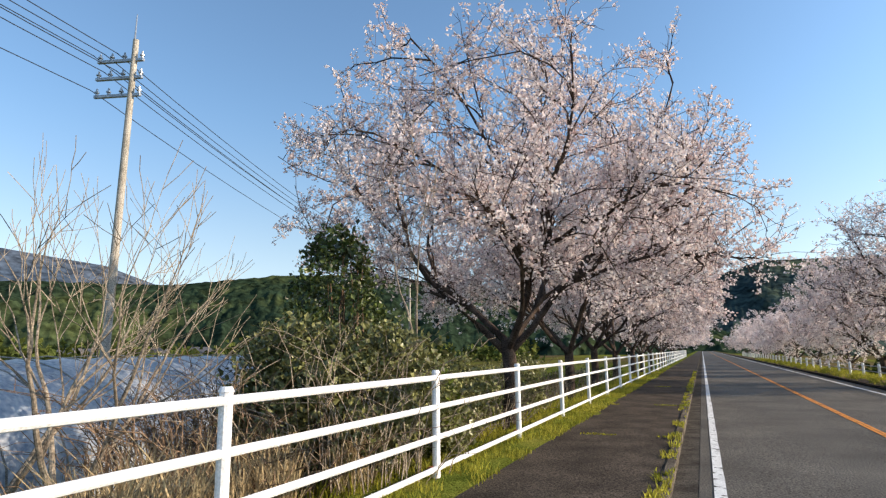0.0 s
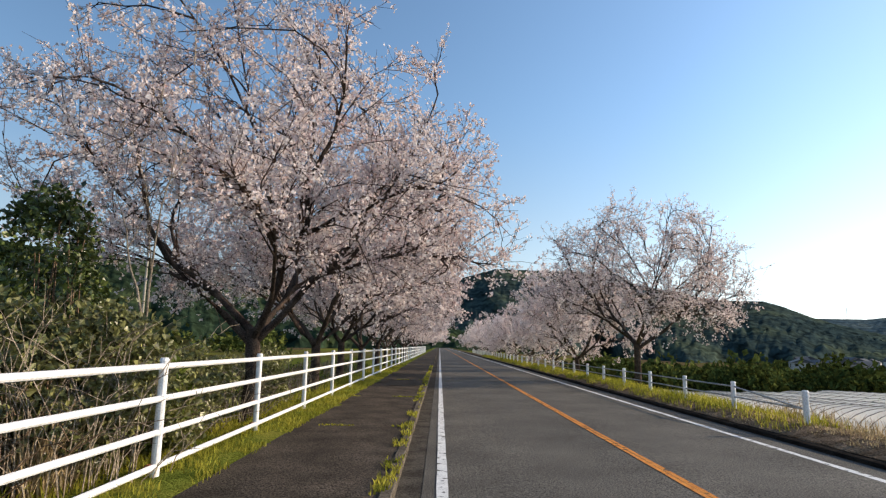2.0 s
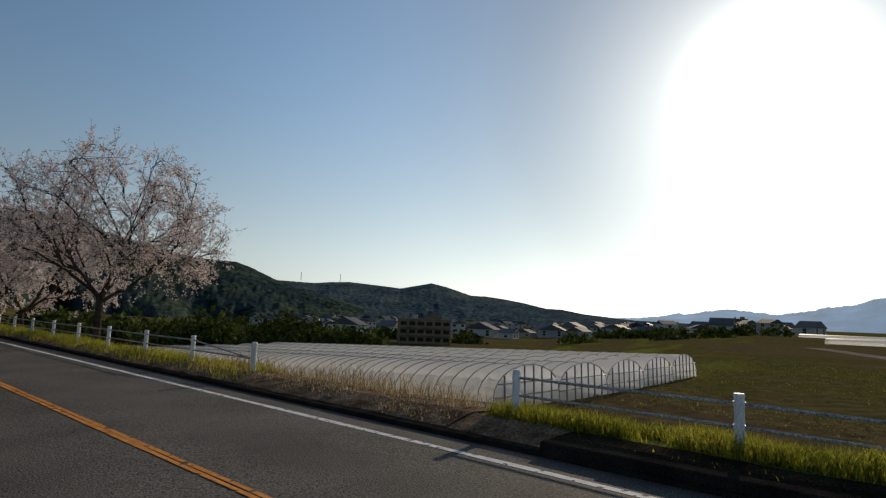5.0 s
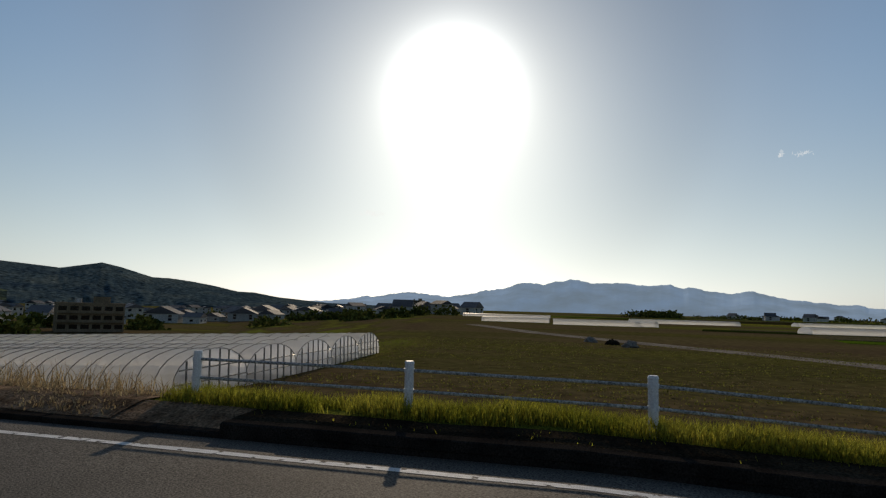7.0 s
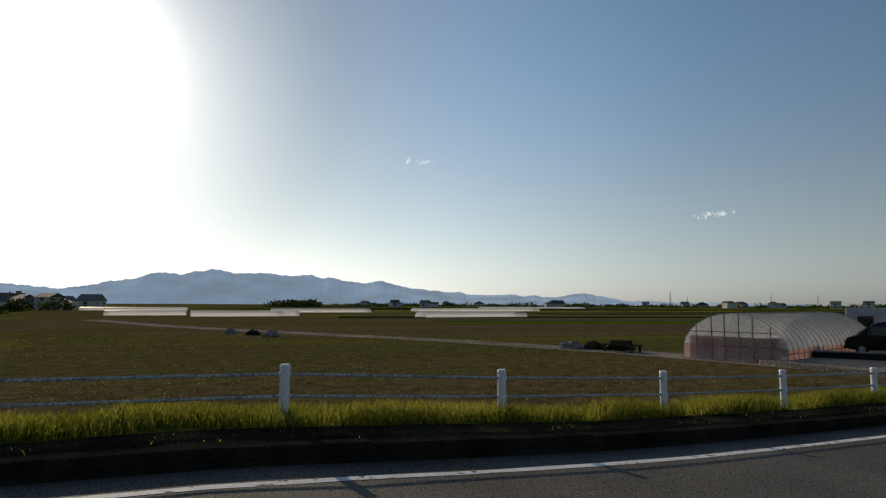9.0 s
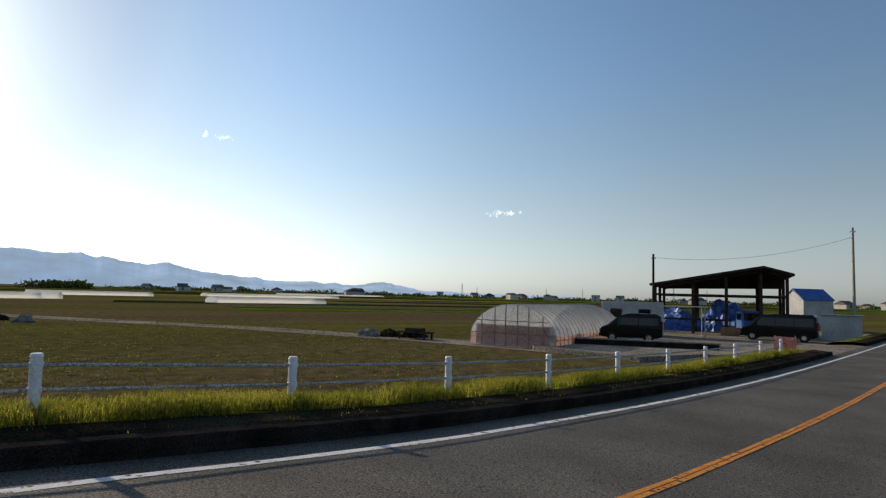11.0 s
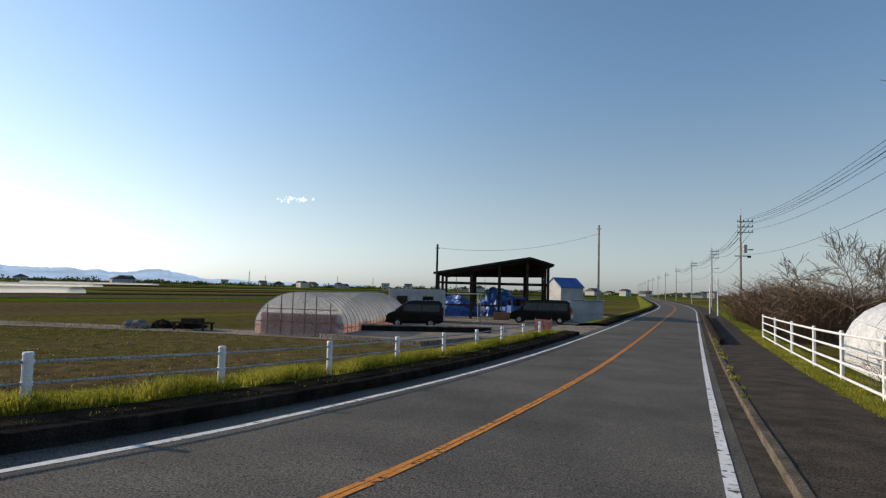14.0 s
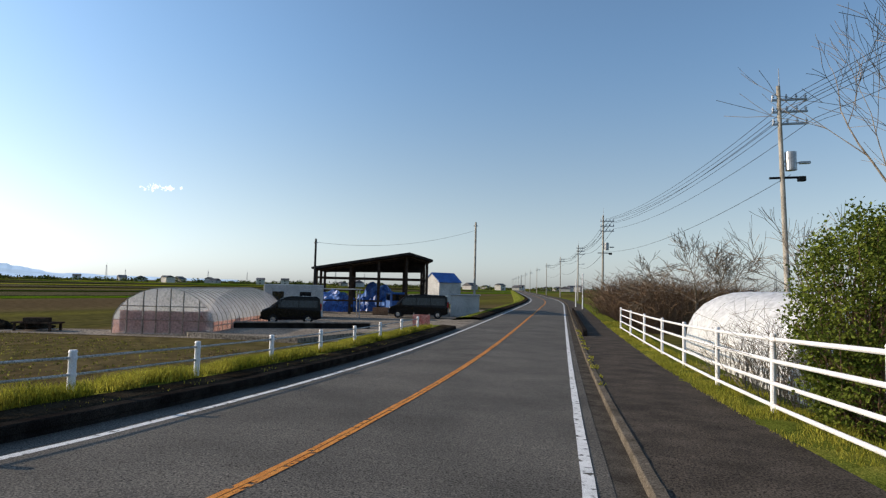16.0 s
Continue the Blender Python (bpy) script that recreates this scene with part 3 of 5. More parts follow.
def cherry(name, seed, m, label, tall=9.4, reach=5.3, mid=3.9, hem=1.9, lean=(0.4, 0.0), limbs=11, forks=10, twigs=8, sprigs=4, petals=4, size=0.075, bloom=0.8, gap=-0.5, stem=1.9, droop=-0.12, group="cherry trees along the road"):
    """A vase of limbs that reach for a dome; boughs, twigs and sprigs leave them, and flowers sit in tufts on these."""
    rng, w = random.Random(seed), Wood(seed)
    root = thing(name, m, label, "tree", group)
    heart = Vector((lean[0], lean[1], mid))

    def rim(v):
        v = v.normalized()
        high = tall - mid if v.z > 0 else mid - hem
        k = ((math.hypot(v.x, v.y) / reach) ** 2.5 + (abs(v.z) / high) ** 2.5) ** -0.4
        return heart + v * k * (1 + 0.13 * noise.noise(v * 2.3 + Vector((seed, 0, 0))))

    def stray(v, much):
        return (v + Vector((rng.gauss(0, 1), rng.gauss(0, 1), rng.gauss(0, 1))) * much).normalized()

    fork = Vector((lean[0] * 0.25, lean[1] * 0.25, stem))
    w.limb([Vector((0, 0, -0.6)), Vector((0.02, 0, 0.0)), Vector((0.07, 0.04, stem * 0.5)), fork], [0.30, 0.20, 0.165, 0.15], 12)
    tufts_at, leaders = [], []
    rise = [math.asin(min(0.97, droop + (0.97 - droop) * (i + 0.5) / limbs)) for i in range(limbs)]
    for i in sorted(range(limbs), key=lambda n: abs(rise[n] - 0.55)):
        a, e = 2.4 * i + rng.uniform(-0.3, 0.3), rise[i]
        way = Vector((math.cos(a) * math.cos(e), math.sin(a) * math.cos(e), math.sin(e)))
        start, d, thick = fork - Vector((0, 0, rng.uniform(0.0, 0.35))), Vector((way.x * 0.9, way.y * 0.9, 0.62)).normalized(), 0.095
        if len(leaders) >= 5:
            stock = max(leaders[:5], key=lambda q: (q[-1] - q[0]).normalized().dot(way))
            start, d = along(stock, rng.uniform(0.16, 0.42))
            d, thick = (d + way * 0.6).normalized(), 0.052
        main = bough(w, start, d, heart.lerp(rim(way), rng.uniform(0.88, 1.0)), thick, 0.015, 8, 7, 0.011)
        leaders.append(main)
        for j in range(forks):
            p, d = along(main, 0.26 + 0.74 * (j + rng.random()) / forks)
            goal = rim(stray((p - heart).normalized() + way * 0.5 + d * 0.4, 0.55))
            far = goal - p
            goal = p + far.normalized() * min(far.length, rng.uniform(1.4, 3.0))
            sub = bough(w, p, stray(d, 0.35), goal, 0.024, 0.007, 5, 4, 0.02)
            for k in range(twigs):
                p2, d2 = along(sub, 0.12 + 0.88 * (k + rng.random()) / twigs)
                d3 = stray(d2 * 0.7 + Vector((0, 0, 0.22)), 0.5)
                twig = bough(w, p2, d3, p2 + stray(d3, 0.25) * rng.uniform(0.45, 1.15), 0.0095, 0.004, 3, 3, 0.03, True)
                tufts_at += [along(twig, rng.uniform(0.3, 1.0))[0] for _ in range(3)]
                for _ in range(sprigs):
                    p3, d4 = along(twig, rng.uniform(0.15, 1.0))
                    d5 = stray(d4 * 0.6 + Vector((0, 0, 0.25)), 0.6)
                    tip = p3 + d5 * rng.uniform(0.16, 0.42)
                    w.limb([p3, tip], [0.0045, 0.003], 3, True)
                    tufts_at += [tip, p3.lerp(tip, rng.uniform(0.3, 0.8))]
    mesh_ob("trunk", w.v, w.f, bark, root, "dark bare trunk and limbs", True)
    tagged(mesh_ob("twig_mass", w.tv, w.tf, twig_bark, root, "thin dark twigs"), kind="stuff")
    v, f = puffs([(q, Vector((0, 0, 0))) for q in tufts_at if q.z > hem * 0.7 and noise.noise(q * 0.9) + 0.5 * noise.noise(q * 2.3) > gap], rng, petals, size, size * 0.55, bloom)
    mesh_ob("crown", v, f, blossom, root, "pale pink cherry blossom")
    return root


OVER = "cherry tree in pale pink blossom leaning over the footpath"
cherry("cherry_tree", 12, pose(-4.1, 13.3, -0.1), "large cherry tree in full pale pink blossom behind the fence", 8.5, 5.5, 4.0, 2.7, (-0.1, 0.2), 20, 10, 9, 4, 4, 0.066, 0.95, -0.55)
KINDS = [cherry("cherry_tree", 21, pose(-4.5, 21.8, -0.2), OVER, 9.3, 5.3, 4.4, 1.8, (0.25, 0), 16, 9, 8, 3, 4, 0.085, 0.95, -0.7),
         cherry("cherry_tree", 28, pose(-4.7, 28.6, -0.25), OVER, 9.4, 5.3, 4.4, 1.8, (0.25, 0), 16, 9, 8, 3, 4, 0.085, 0.95, -0.7)]
LIGHT = cherry("cherry_tree", 91, pose(-5.0, 64.5, -0.4), "cherry tree in pale pink blossom farther along the road", 8.8, 5.4, 4.0, 1.5, (0.6, 0), 9, 7, 6, 2, 3, 0.16, 0.9, -0.6)
rng = random.Random(5)
for i, y in enumerate([36.0, 45.5, 55.0] + [74.0 + 9.5 * k for k in range(9)]):
    s = rng.uniform(0.9, 1.08)
    copy_thing(KINDS[i % 2] if i < 3 else LIGHT, pose(-4.9 + rng.uniform(-0.4, 0.4), y, -0.4, 0, 0, rng.uniform(-50, 50)) @ Matrix.Scale(s, 4))
right = cherry("cherry_tree", 50, pose(9.6, 30.0, -0.9), "rounded cherry tree in sparse pink blossom above the guard rail", 9.2, 5.0, 4.9, 3.0, (0.2, 0), 26, 8, 9, 3, 4, 0.068, 0.72, -0.8, 2.7, -0.2)
copse = cherry("cherry_tree", 57, pose(9.6, 43.0, -1.0), "cherry tree in pale pink blossom above the guard rail", 7.8, 4.8, 3.9, 1.6, (0, 0), 14, 8, 7, 3, 4, 0.10, 0.85, -0.7)
for i in range(11):
    s = rng.uniform(0.76, 0.9)
    copy_thing(copse if i < 3 else LIGHT, pose(9.8 + rng.uniform(-0.4, 0.4), 54 + 11.5 * i + rng.uniform(-1.5, 1.5), -1.0, 0, 0, rng.uniform(0, 360)) @ Matrix.Scale(s, 4))

# ---- plastic tunnels ----
def film_material(name, a, b, trans, see=0.3, rough=0.35, relief=0.25):
    m = surface(name, a, b, 0.8, 9, rough, bump=relief, depth=0.03, translucent=trans)
    nn, ll = m.node_tree.nodes, m.node_tree.links
    out = nn["Material Output"]
    inner = out.inputs[0].links[0].from_socket
    clear, both = nn.new("ShaderNodeBsdfTransparent"), nn.new("ShaderNodeMixShader")
    both.inputs[0].default_value = see
    ll.new(inner, both.inputs[1])
    ll.new(clear.outputs[0], both.inputs[2])
    ll.new(both.outputs[0], out.inputs[0])
    return m


film_white = film_material("film_white", (0.95, 0.95, 0.94), (0.98, 0.98, 0.97), 0.85, 0.42)
film_clear = film_material("film_clear", (0.60, 0.61, 0.61), (0.86, 0.87, 0.88), 0.6, 0.55, 0.3, 0.06)
for film in (film_white, film_clear):
    q = film.node_tree.nodes["Principled BSDF"].inputs
    q["Coat Weight"].default_value, q["Coat Roughness"].default_value, q["Specular IOR Level"].default_value = 1.0, 0.38, 0.9
film_blue = film_material("film_blue", (0.44, 0.48, 0.55), (0.64, 0.69, 0.77), 0.45, 0.1)
film_pink = film_material("film_pink", (0.50, 0.26, 0.20), (0.70, 0.42, 0.34), 0.45, 0.1)
hoop_mat = surface("hoop_steel", (0.20, 0.19, 0.17), (0.34, 0.32, 0.29), 4, 50, 0.5, 0.5, bump=0)
plastic_white = surface("plastic_white", (0.68, 0.68, 0.68), (0.84, 0.84, 0.82), 0.9, 5, 0.4, bump=0.6, depth=0.08, translucent=0.15)


def arch(width, tall, n=12, wall=0.35, bow=0.85):
    """Half-ellipse over short upright walls, as (across, up) points."""
    pts = [(-width / 2, 0.0), (-width / 2, tall * wall * 0.6)]
    for k in range(1, n):
        a = math.pi * k / n
        pts.append((-width / 2 * math.cos(a) , tall * wall * 0.6 + (tall - tall * wall * 0.6) * math.sin(a) ** bow))
    return pts + [(width / 2, tall * wall * 0.6), (width / 2, 0.0)]


def tunnel(m, width, tall, long, film, label, hoops=0, ends=True, skirt=None, group="plastic tunnels", sag=0.02, rails=True, bow=0.85):
    """A plastic-covered hoop house along +y from its front end."""
    root = thing("polytunnel", m, label, "greenhouse", group)
    prof, step = arch(width, tall, 12, 0.35 if bow < 1 else 0.48, bow), long / max(int(long / 0.6), 1)
    rows = int(long / step) + 1
    v, f, w = [], [], len(prof)
    for i in range(rows):
        for j, (x, z) in enumerate(prof):
            s = 1 - (sag * (0.5 + 0.5 * math.cos(i * math.pi)) if 1 < j < w - 2 else 0)
            v.append((x * s, i * step, z * s))
    for i in range(rows - 1):
        for j in range(w - 1):
            if skirt and j in (0, w - 2):
                continue
            a = i * w + j
            f.append((a, a + 1, a + w + 1, a + w))
    mesh_ob("film", v, f, film, root, "", True)
    if skirt:
        f = []
        for i in range(rows - 1):
            for j in (0, w - 2):
                a = i * w + j
                f.append((a, a + 1, a + w + 1, a + w))
        mesh_ob("skirt", v, f, skirt, root, "lower band of stained film")
    if hoops:
        sweep = Wood(0)
        sweep.limb([Vector((x * 1.012, 0, z * 1.012)) for x, z in prof], [0.016] * len(prof), 4)
        one = mesh_ob("hoop", sweep.v, sweep.f, hoop_mat, root)
        for k in range(1, int(long / hoops) + 1):
            c = one.copy()
            scene.collection.objects.link(c)
            c.location = (0, k * hoops, 0)
    if rails:
        for sx in (-1, 1):
            part("base_rail", tube((sx * width * 0.507, 0, tall * 0.2), (sx * width * 0.507, long, tall * 0.2), 0.025, sides=5), hoop_mat, root)
    if ends:
        for yy in (0.0, long):
            k = len(prof)
            mesh_ob("end_film", [(x, yy, z) for x, z in prof], [tuple(range(k))], film, root)
        xs = [q * width for q in (-0.36, -0.2, -0.07, 0.07, 0.2, 0.36)]
        for x in xs:
            h = np.interp(x, [q[0] for q in prof[1:-1]], [q[1] for q in prof[1:-1]])
            part("end_post", tube((x, -0.03, 0), (x, -0.03, h), 0.035, sides=6), hoop_mat, root)
        for z in (tall * 0.3, tall * 0.6):
            half = np.interp(z, [q[1] for q in prof[1:len(prof) // 2 + 1]], [-q[0] for q in prof[1:len(prof) // 2 + 1]])
            part("end_bar", tube((-half, -0.04, z), (half, -0.04, z), 0.025, sides=6), hoop_mat, root)
    return root


for k in range(5):
    x, y = 18.8 + 4.75 * k, 12.9 + 0.4 * k
    tunnel(pose(x, y, lie(math.hypot(x, y), math.atan2(x, y)), -2.2, 0, 3), 4.5, 1.48, 34 + 2 * k, film_white, "long low tunnel of milky white plastic film on steel hoops", 0.66 if k < 2 else 1.3, True, film_clear if k < 2 else None)
for x, y, wid, lg, ang in ((165, 12, 6, 18, 2), (150, -10, 6, 20, 4), (152, -14, 6, 5, 4), (215, -45, 6, 34, 3), (135, -66, 6, 27, 8), (250, -130, 7, 60, 5), (280, 20, 7, 40, 2), (420, -260, 8, 90, 4)):
    tunnel(pose(x, y, PLAIN, 0, 0, ang), wid, 1.35, lg, film_white, "distant tunnel of white plastic film in the fields", 0, True, None, "plastic tunnels", 0.0, False)
# the clear house beside the yard
big = tunnel(pose(25.9, -25.1, PLAIN + 0.05, 0, 0, 200), 5.5, 2.5, 13, film_clear, "clear plastic greenhouse with a pink lower band and steel end frame", 0.65, True, film_pink, bow=1.22, sag=0.006)
part("pink_sheet", boxed(-2.4, 2.4, 0.05, 0.08, 0.1, 1.25), film_pink, big, "faded pink sheet inside")
# west of the road
tunnel(pose(-11.6, 2.0, PLAIN, 0, 0, 14), 5.6, 3.05, 30, film_blue, "tunnel covered in crumpled blue-grey plastic film", 1.2, True)
tunnel(pose(-18.5, 4.0, PLAIN, 0, 0, 14), 5.6, 2.6, 36, film_blue, "tunnel covered in crumpled blue-grey plastic film", 1.2, True)
tunnel(pose(-5.9, -19.5, PLAIN - 0.2, 0, 0, 180 + 10.3), 6.0, 3.3, 14, plastic_white, "white plastic tunnel with a crumpled cover behind the fence", 0, True, None, "plastic tunnels", 0.03, False)

# ---- utility poles and wires ----
def utility_pole(name, m, tall, label, arms=3, transformer=False, lamp=False):
    root = thing(name, m, label, "utility pole", "utility poles")
    part("pole", tube((0, 0, -0.5), (0, 0, tall), 0.15, 0.09, 14), pole_concrete, root)
    for k in range(arms):
        z = tall - 0.7 - 0.6 * k
        arm = part("crossarm", boxed(-0.35, 1.30, -0.05, 0.05, z - 0.05, z + 0.05, 0.01), steel, root)
        for x in (-0.28, 0.35, 0.8, 1.22):
            bm = tube((x, 0, z + 0.05), (x, 0, z + 0.28), 0.045, 0.03, 8)
            add_tube(bm, (x, 0, z + 0.13), (x, 0, z + 0.17), 0.075, 0.075, 8)
            part("insulator", bm, steel, arm)
    part("lightning_rod", tube((0.05, 0, tall), (0.05, 0, tall + 0.9), 0.03, 0.015, 6), steel, root)
    if transformer:
        bm = tube((0.42, 0, tall - 4.2), (0.42, 0, tall - 3.3), 0.26, 0.26, 16)
        add_box(bm, 0.0, 0.3, -0.06, 0.06, tall - 3.8, tall - 3.7)
        part("transformer", bm, steel, root, "grey drum transformer")
        bm = boxed(-0.6, 0.9, -0.05, 0.05, tall - 4.6, tall - 4.5)
        add_box(bm, 0.7, 1.05, -0.12, 0.12, tall - 4.75, tall - 4.5, 0.03)
        part("switch_box", bm, wire_mat, root)
    if lamp:
        bm = tube((0, 0, tall - 4), (0.9, 0, tall - 3.8), 0.03, 0.03, 6)
        add_box(bm, 0.8, 1.3, -0.1, 0.1, tall - 3.9, tall - 3.78, 0.02)
        part("street_light", bm, steel, root)
    return root


LINE = [(-28.0, 57.0), (-16.5, 12.8), (-5.1, -33.1), (8.4, -74.5), (19.0, -124.0), (31.0, -170.0), (44.0, -214.0)]
for i in range(7, 15):
    LINE.append((44 + 13.5 * (i - 6), -214 - 45 * (i - 6)))
for i, (x, y) in enumerate(LINE):
    tilt = (0, -1.2, 0) if i == 1 else ((0, -1.9, 0) if i == 2 else (0, 0, 0))
    utility_pole("utility_pole", pose(x, y, PLAIN, tilt[0], tilt[1], 194), 13.2 if i < 3 else 12.0, "tall concrete utility pole with steel crossarms and insulators", 3 if i < 5 else 2, i in (2, 3), i in (2, 3, 4))


def cable(a, b, sag, r, n=14):
    pts = []
    for k in range(n + 1):
        t = k / n
        p = Vector(a).lerp(Vector(b), t)
        p.z -= sag * 4 * t * (1 - t)
        pts.append(p)
    w = Wood(0)
    w.limb(pts, [r] * len(pts), 4)
    return w


for i, (p, q) in enumerate(zip(LINE[:6], LINE[1:7])):
    root = thing("power_line", Matrix.Identity(4), "black overhead power cables strung between the poles", "cable", "overhead cables")
    h0, h1 = (13.2 if i < 3 else 12.0) + PLAIN, (13.2 if i + 1 < 3 else 12.0) + PLAIN
    for x, dz in ((0.35, 0.42), (0.8, 0.42), (1.22, 0.42), (0.35, 1.02), (0.8, 1.02), (1.22, 1.62)) + (((0.1, 4.4),) if i > 1 else ()):
        a = Vector((p[0] - x * 0.97, p[1] - x * 0.24, h0 - dz))
        b = Vector((q[0] - x * 0.97, q[1] - x * 0.24, h1 - dz))
        wire = cable(a, b, 1.0, 0.014 if i < 3 else 0.02)
        mesh_ob("cable", wire.v, wire.f, wire_mat, root)
# two thin poles of the yard
for x, y, tall, lab in ((29.5, -45.0, 6.9, "thin dark steel pole"), (18.6, -56.5, 9.4, "thin grey concrete pole beside the yard")):
    r = thing("thin_pole", pose(x, y, PLAIN), lab, "pole")
    part("pole", tube((0, 0, -0.3), (0, 0, tall), 0.12, 0.09, 10), pole_concrete if tall > 8 else wire_mat, r)
    part("bracket", boxed(-0.2, 0.2, -0.04, 0.04, tall - 0.4, tall - 0.3), steel, r)
yard_line = thing("service_cable", Matrix.Identity(4), "thin black service cable between the yard poles", "cable")
wire = cable((29.5, -45.0, PLAIN + 6.6), (18.6, -56.5, PLAIN + 8.6), 0.8, 0.013)
mesh_ob("cable", wire.v, wire.f, wire_mat, yard_line)

# ---- the yard ----
paint_black = surface("paint_black", (0.004, 0.0045, 0.006), (0.007, 0.007, 0.009), 1.0, 20, 0.16, bump=0)
paint_blue = surface("paint_blue", (0.02, 0.08, 0.28), (0.04, 0.14, 0.42), 1.0, 20, 0.5, bump=0.2)
paint_black.node_tree.nodes["Principled BSDF"].inputs["Specular IOR Level"].default_value = 0.2
glass_dark = surface("glass_dark", (0.008, 0.010, 0.012), (0.014, 0.016, 0.018), 1.0, 5, 0.08, bump=0)
rubber = surface("rubber", (0.015, 0.015, 0.015), (0.03, 0.03, 0.03), 6, 60, 0.9, bump=0.2)
chrome = surface("chrome", (0.55, 0.55, 0.56), (0.7, 0.7, 0.7), 4, 30, 0.25, 0.9, bump=0)
lamp_clear = surface("lamp_clear", (0.6, 0.62, 0.65), (0.8, 0.8, 0.8), 4, 30, 0.15, bump=0)
dark_wood = surface("dark_wood", (0.030, 0.022, 0.017), (0.075, 0.055, 0.042), 3, 30, 0.9, bump=0.5)
roof_dark = surface("roof_dark", (0.018, 0.016, 0.015), (0.05, 0.042, 0.038), 1.5, 20, 0.8, bump=0.3)
panel_white = surface("panel_white", (0.36, 0.36, 0.35), (0.54, 0.54, 0.52), 0.8, 30, 0.6, bump=0.1)
tarp_blue = surface("tarp_blue", (0.03, 0.10, 0.38), (0.07, 0.20, 0.58), 1.2, 8, 0.45, bump=0.6, depth=0.06)
board_brown = surface("board_brown", (0.26, 0.15, 0.09), (0.38, 0.24, 0.15), 2, 20, 0.8, bump=0.2)
path_mat = surface("farm_track", (0.18, 0.155, 0.125), (0.30, 0.26, 0.21), 0.5, 9, 0.95, bump=0.6, depth=0.03)
tagged(ribbon("yard_entrance", GATE_S - 0.4, GATE_N + 0.4, [(5.98, -0.006), (6.6, 0.02), (8.5, -0.10), (11.0, -0.38), (13.0, -0.60)], path_mat, wobble=0.05, seed=6), "worn gravel entrance from the road into the yard", "entrance", kind="structure")
YARD = PLAIN + 0.25
verts, faces = [], []
outline = [(17.5, -25.5), (24, -25.0), (36, -34), (48, -52), (40, -70), (21, -70), (18.5, -56), (15.8, -40)]
k = len(outline)
for x, y in outline:
    verts += [(x, y, YARD), (x, y, PLAIN - 0.5)]
faces = [tuple(2 * i for i in range(k))] + [(2 * i, 2 * i + 1, 2 * ((i + 1) % k) + 1, 2 * ((i + 1) % k)) for i in range(k)]
tagged(mesh_ob("yard", verts, [tuple(reversed(faces[0]))] + faces[1:], path_mat), "bare gravel yard beside the road", "yard", kind="structure")


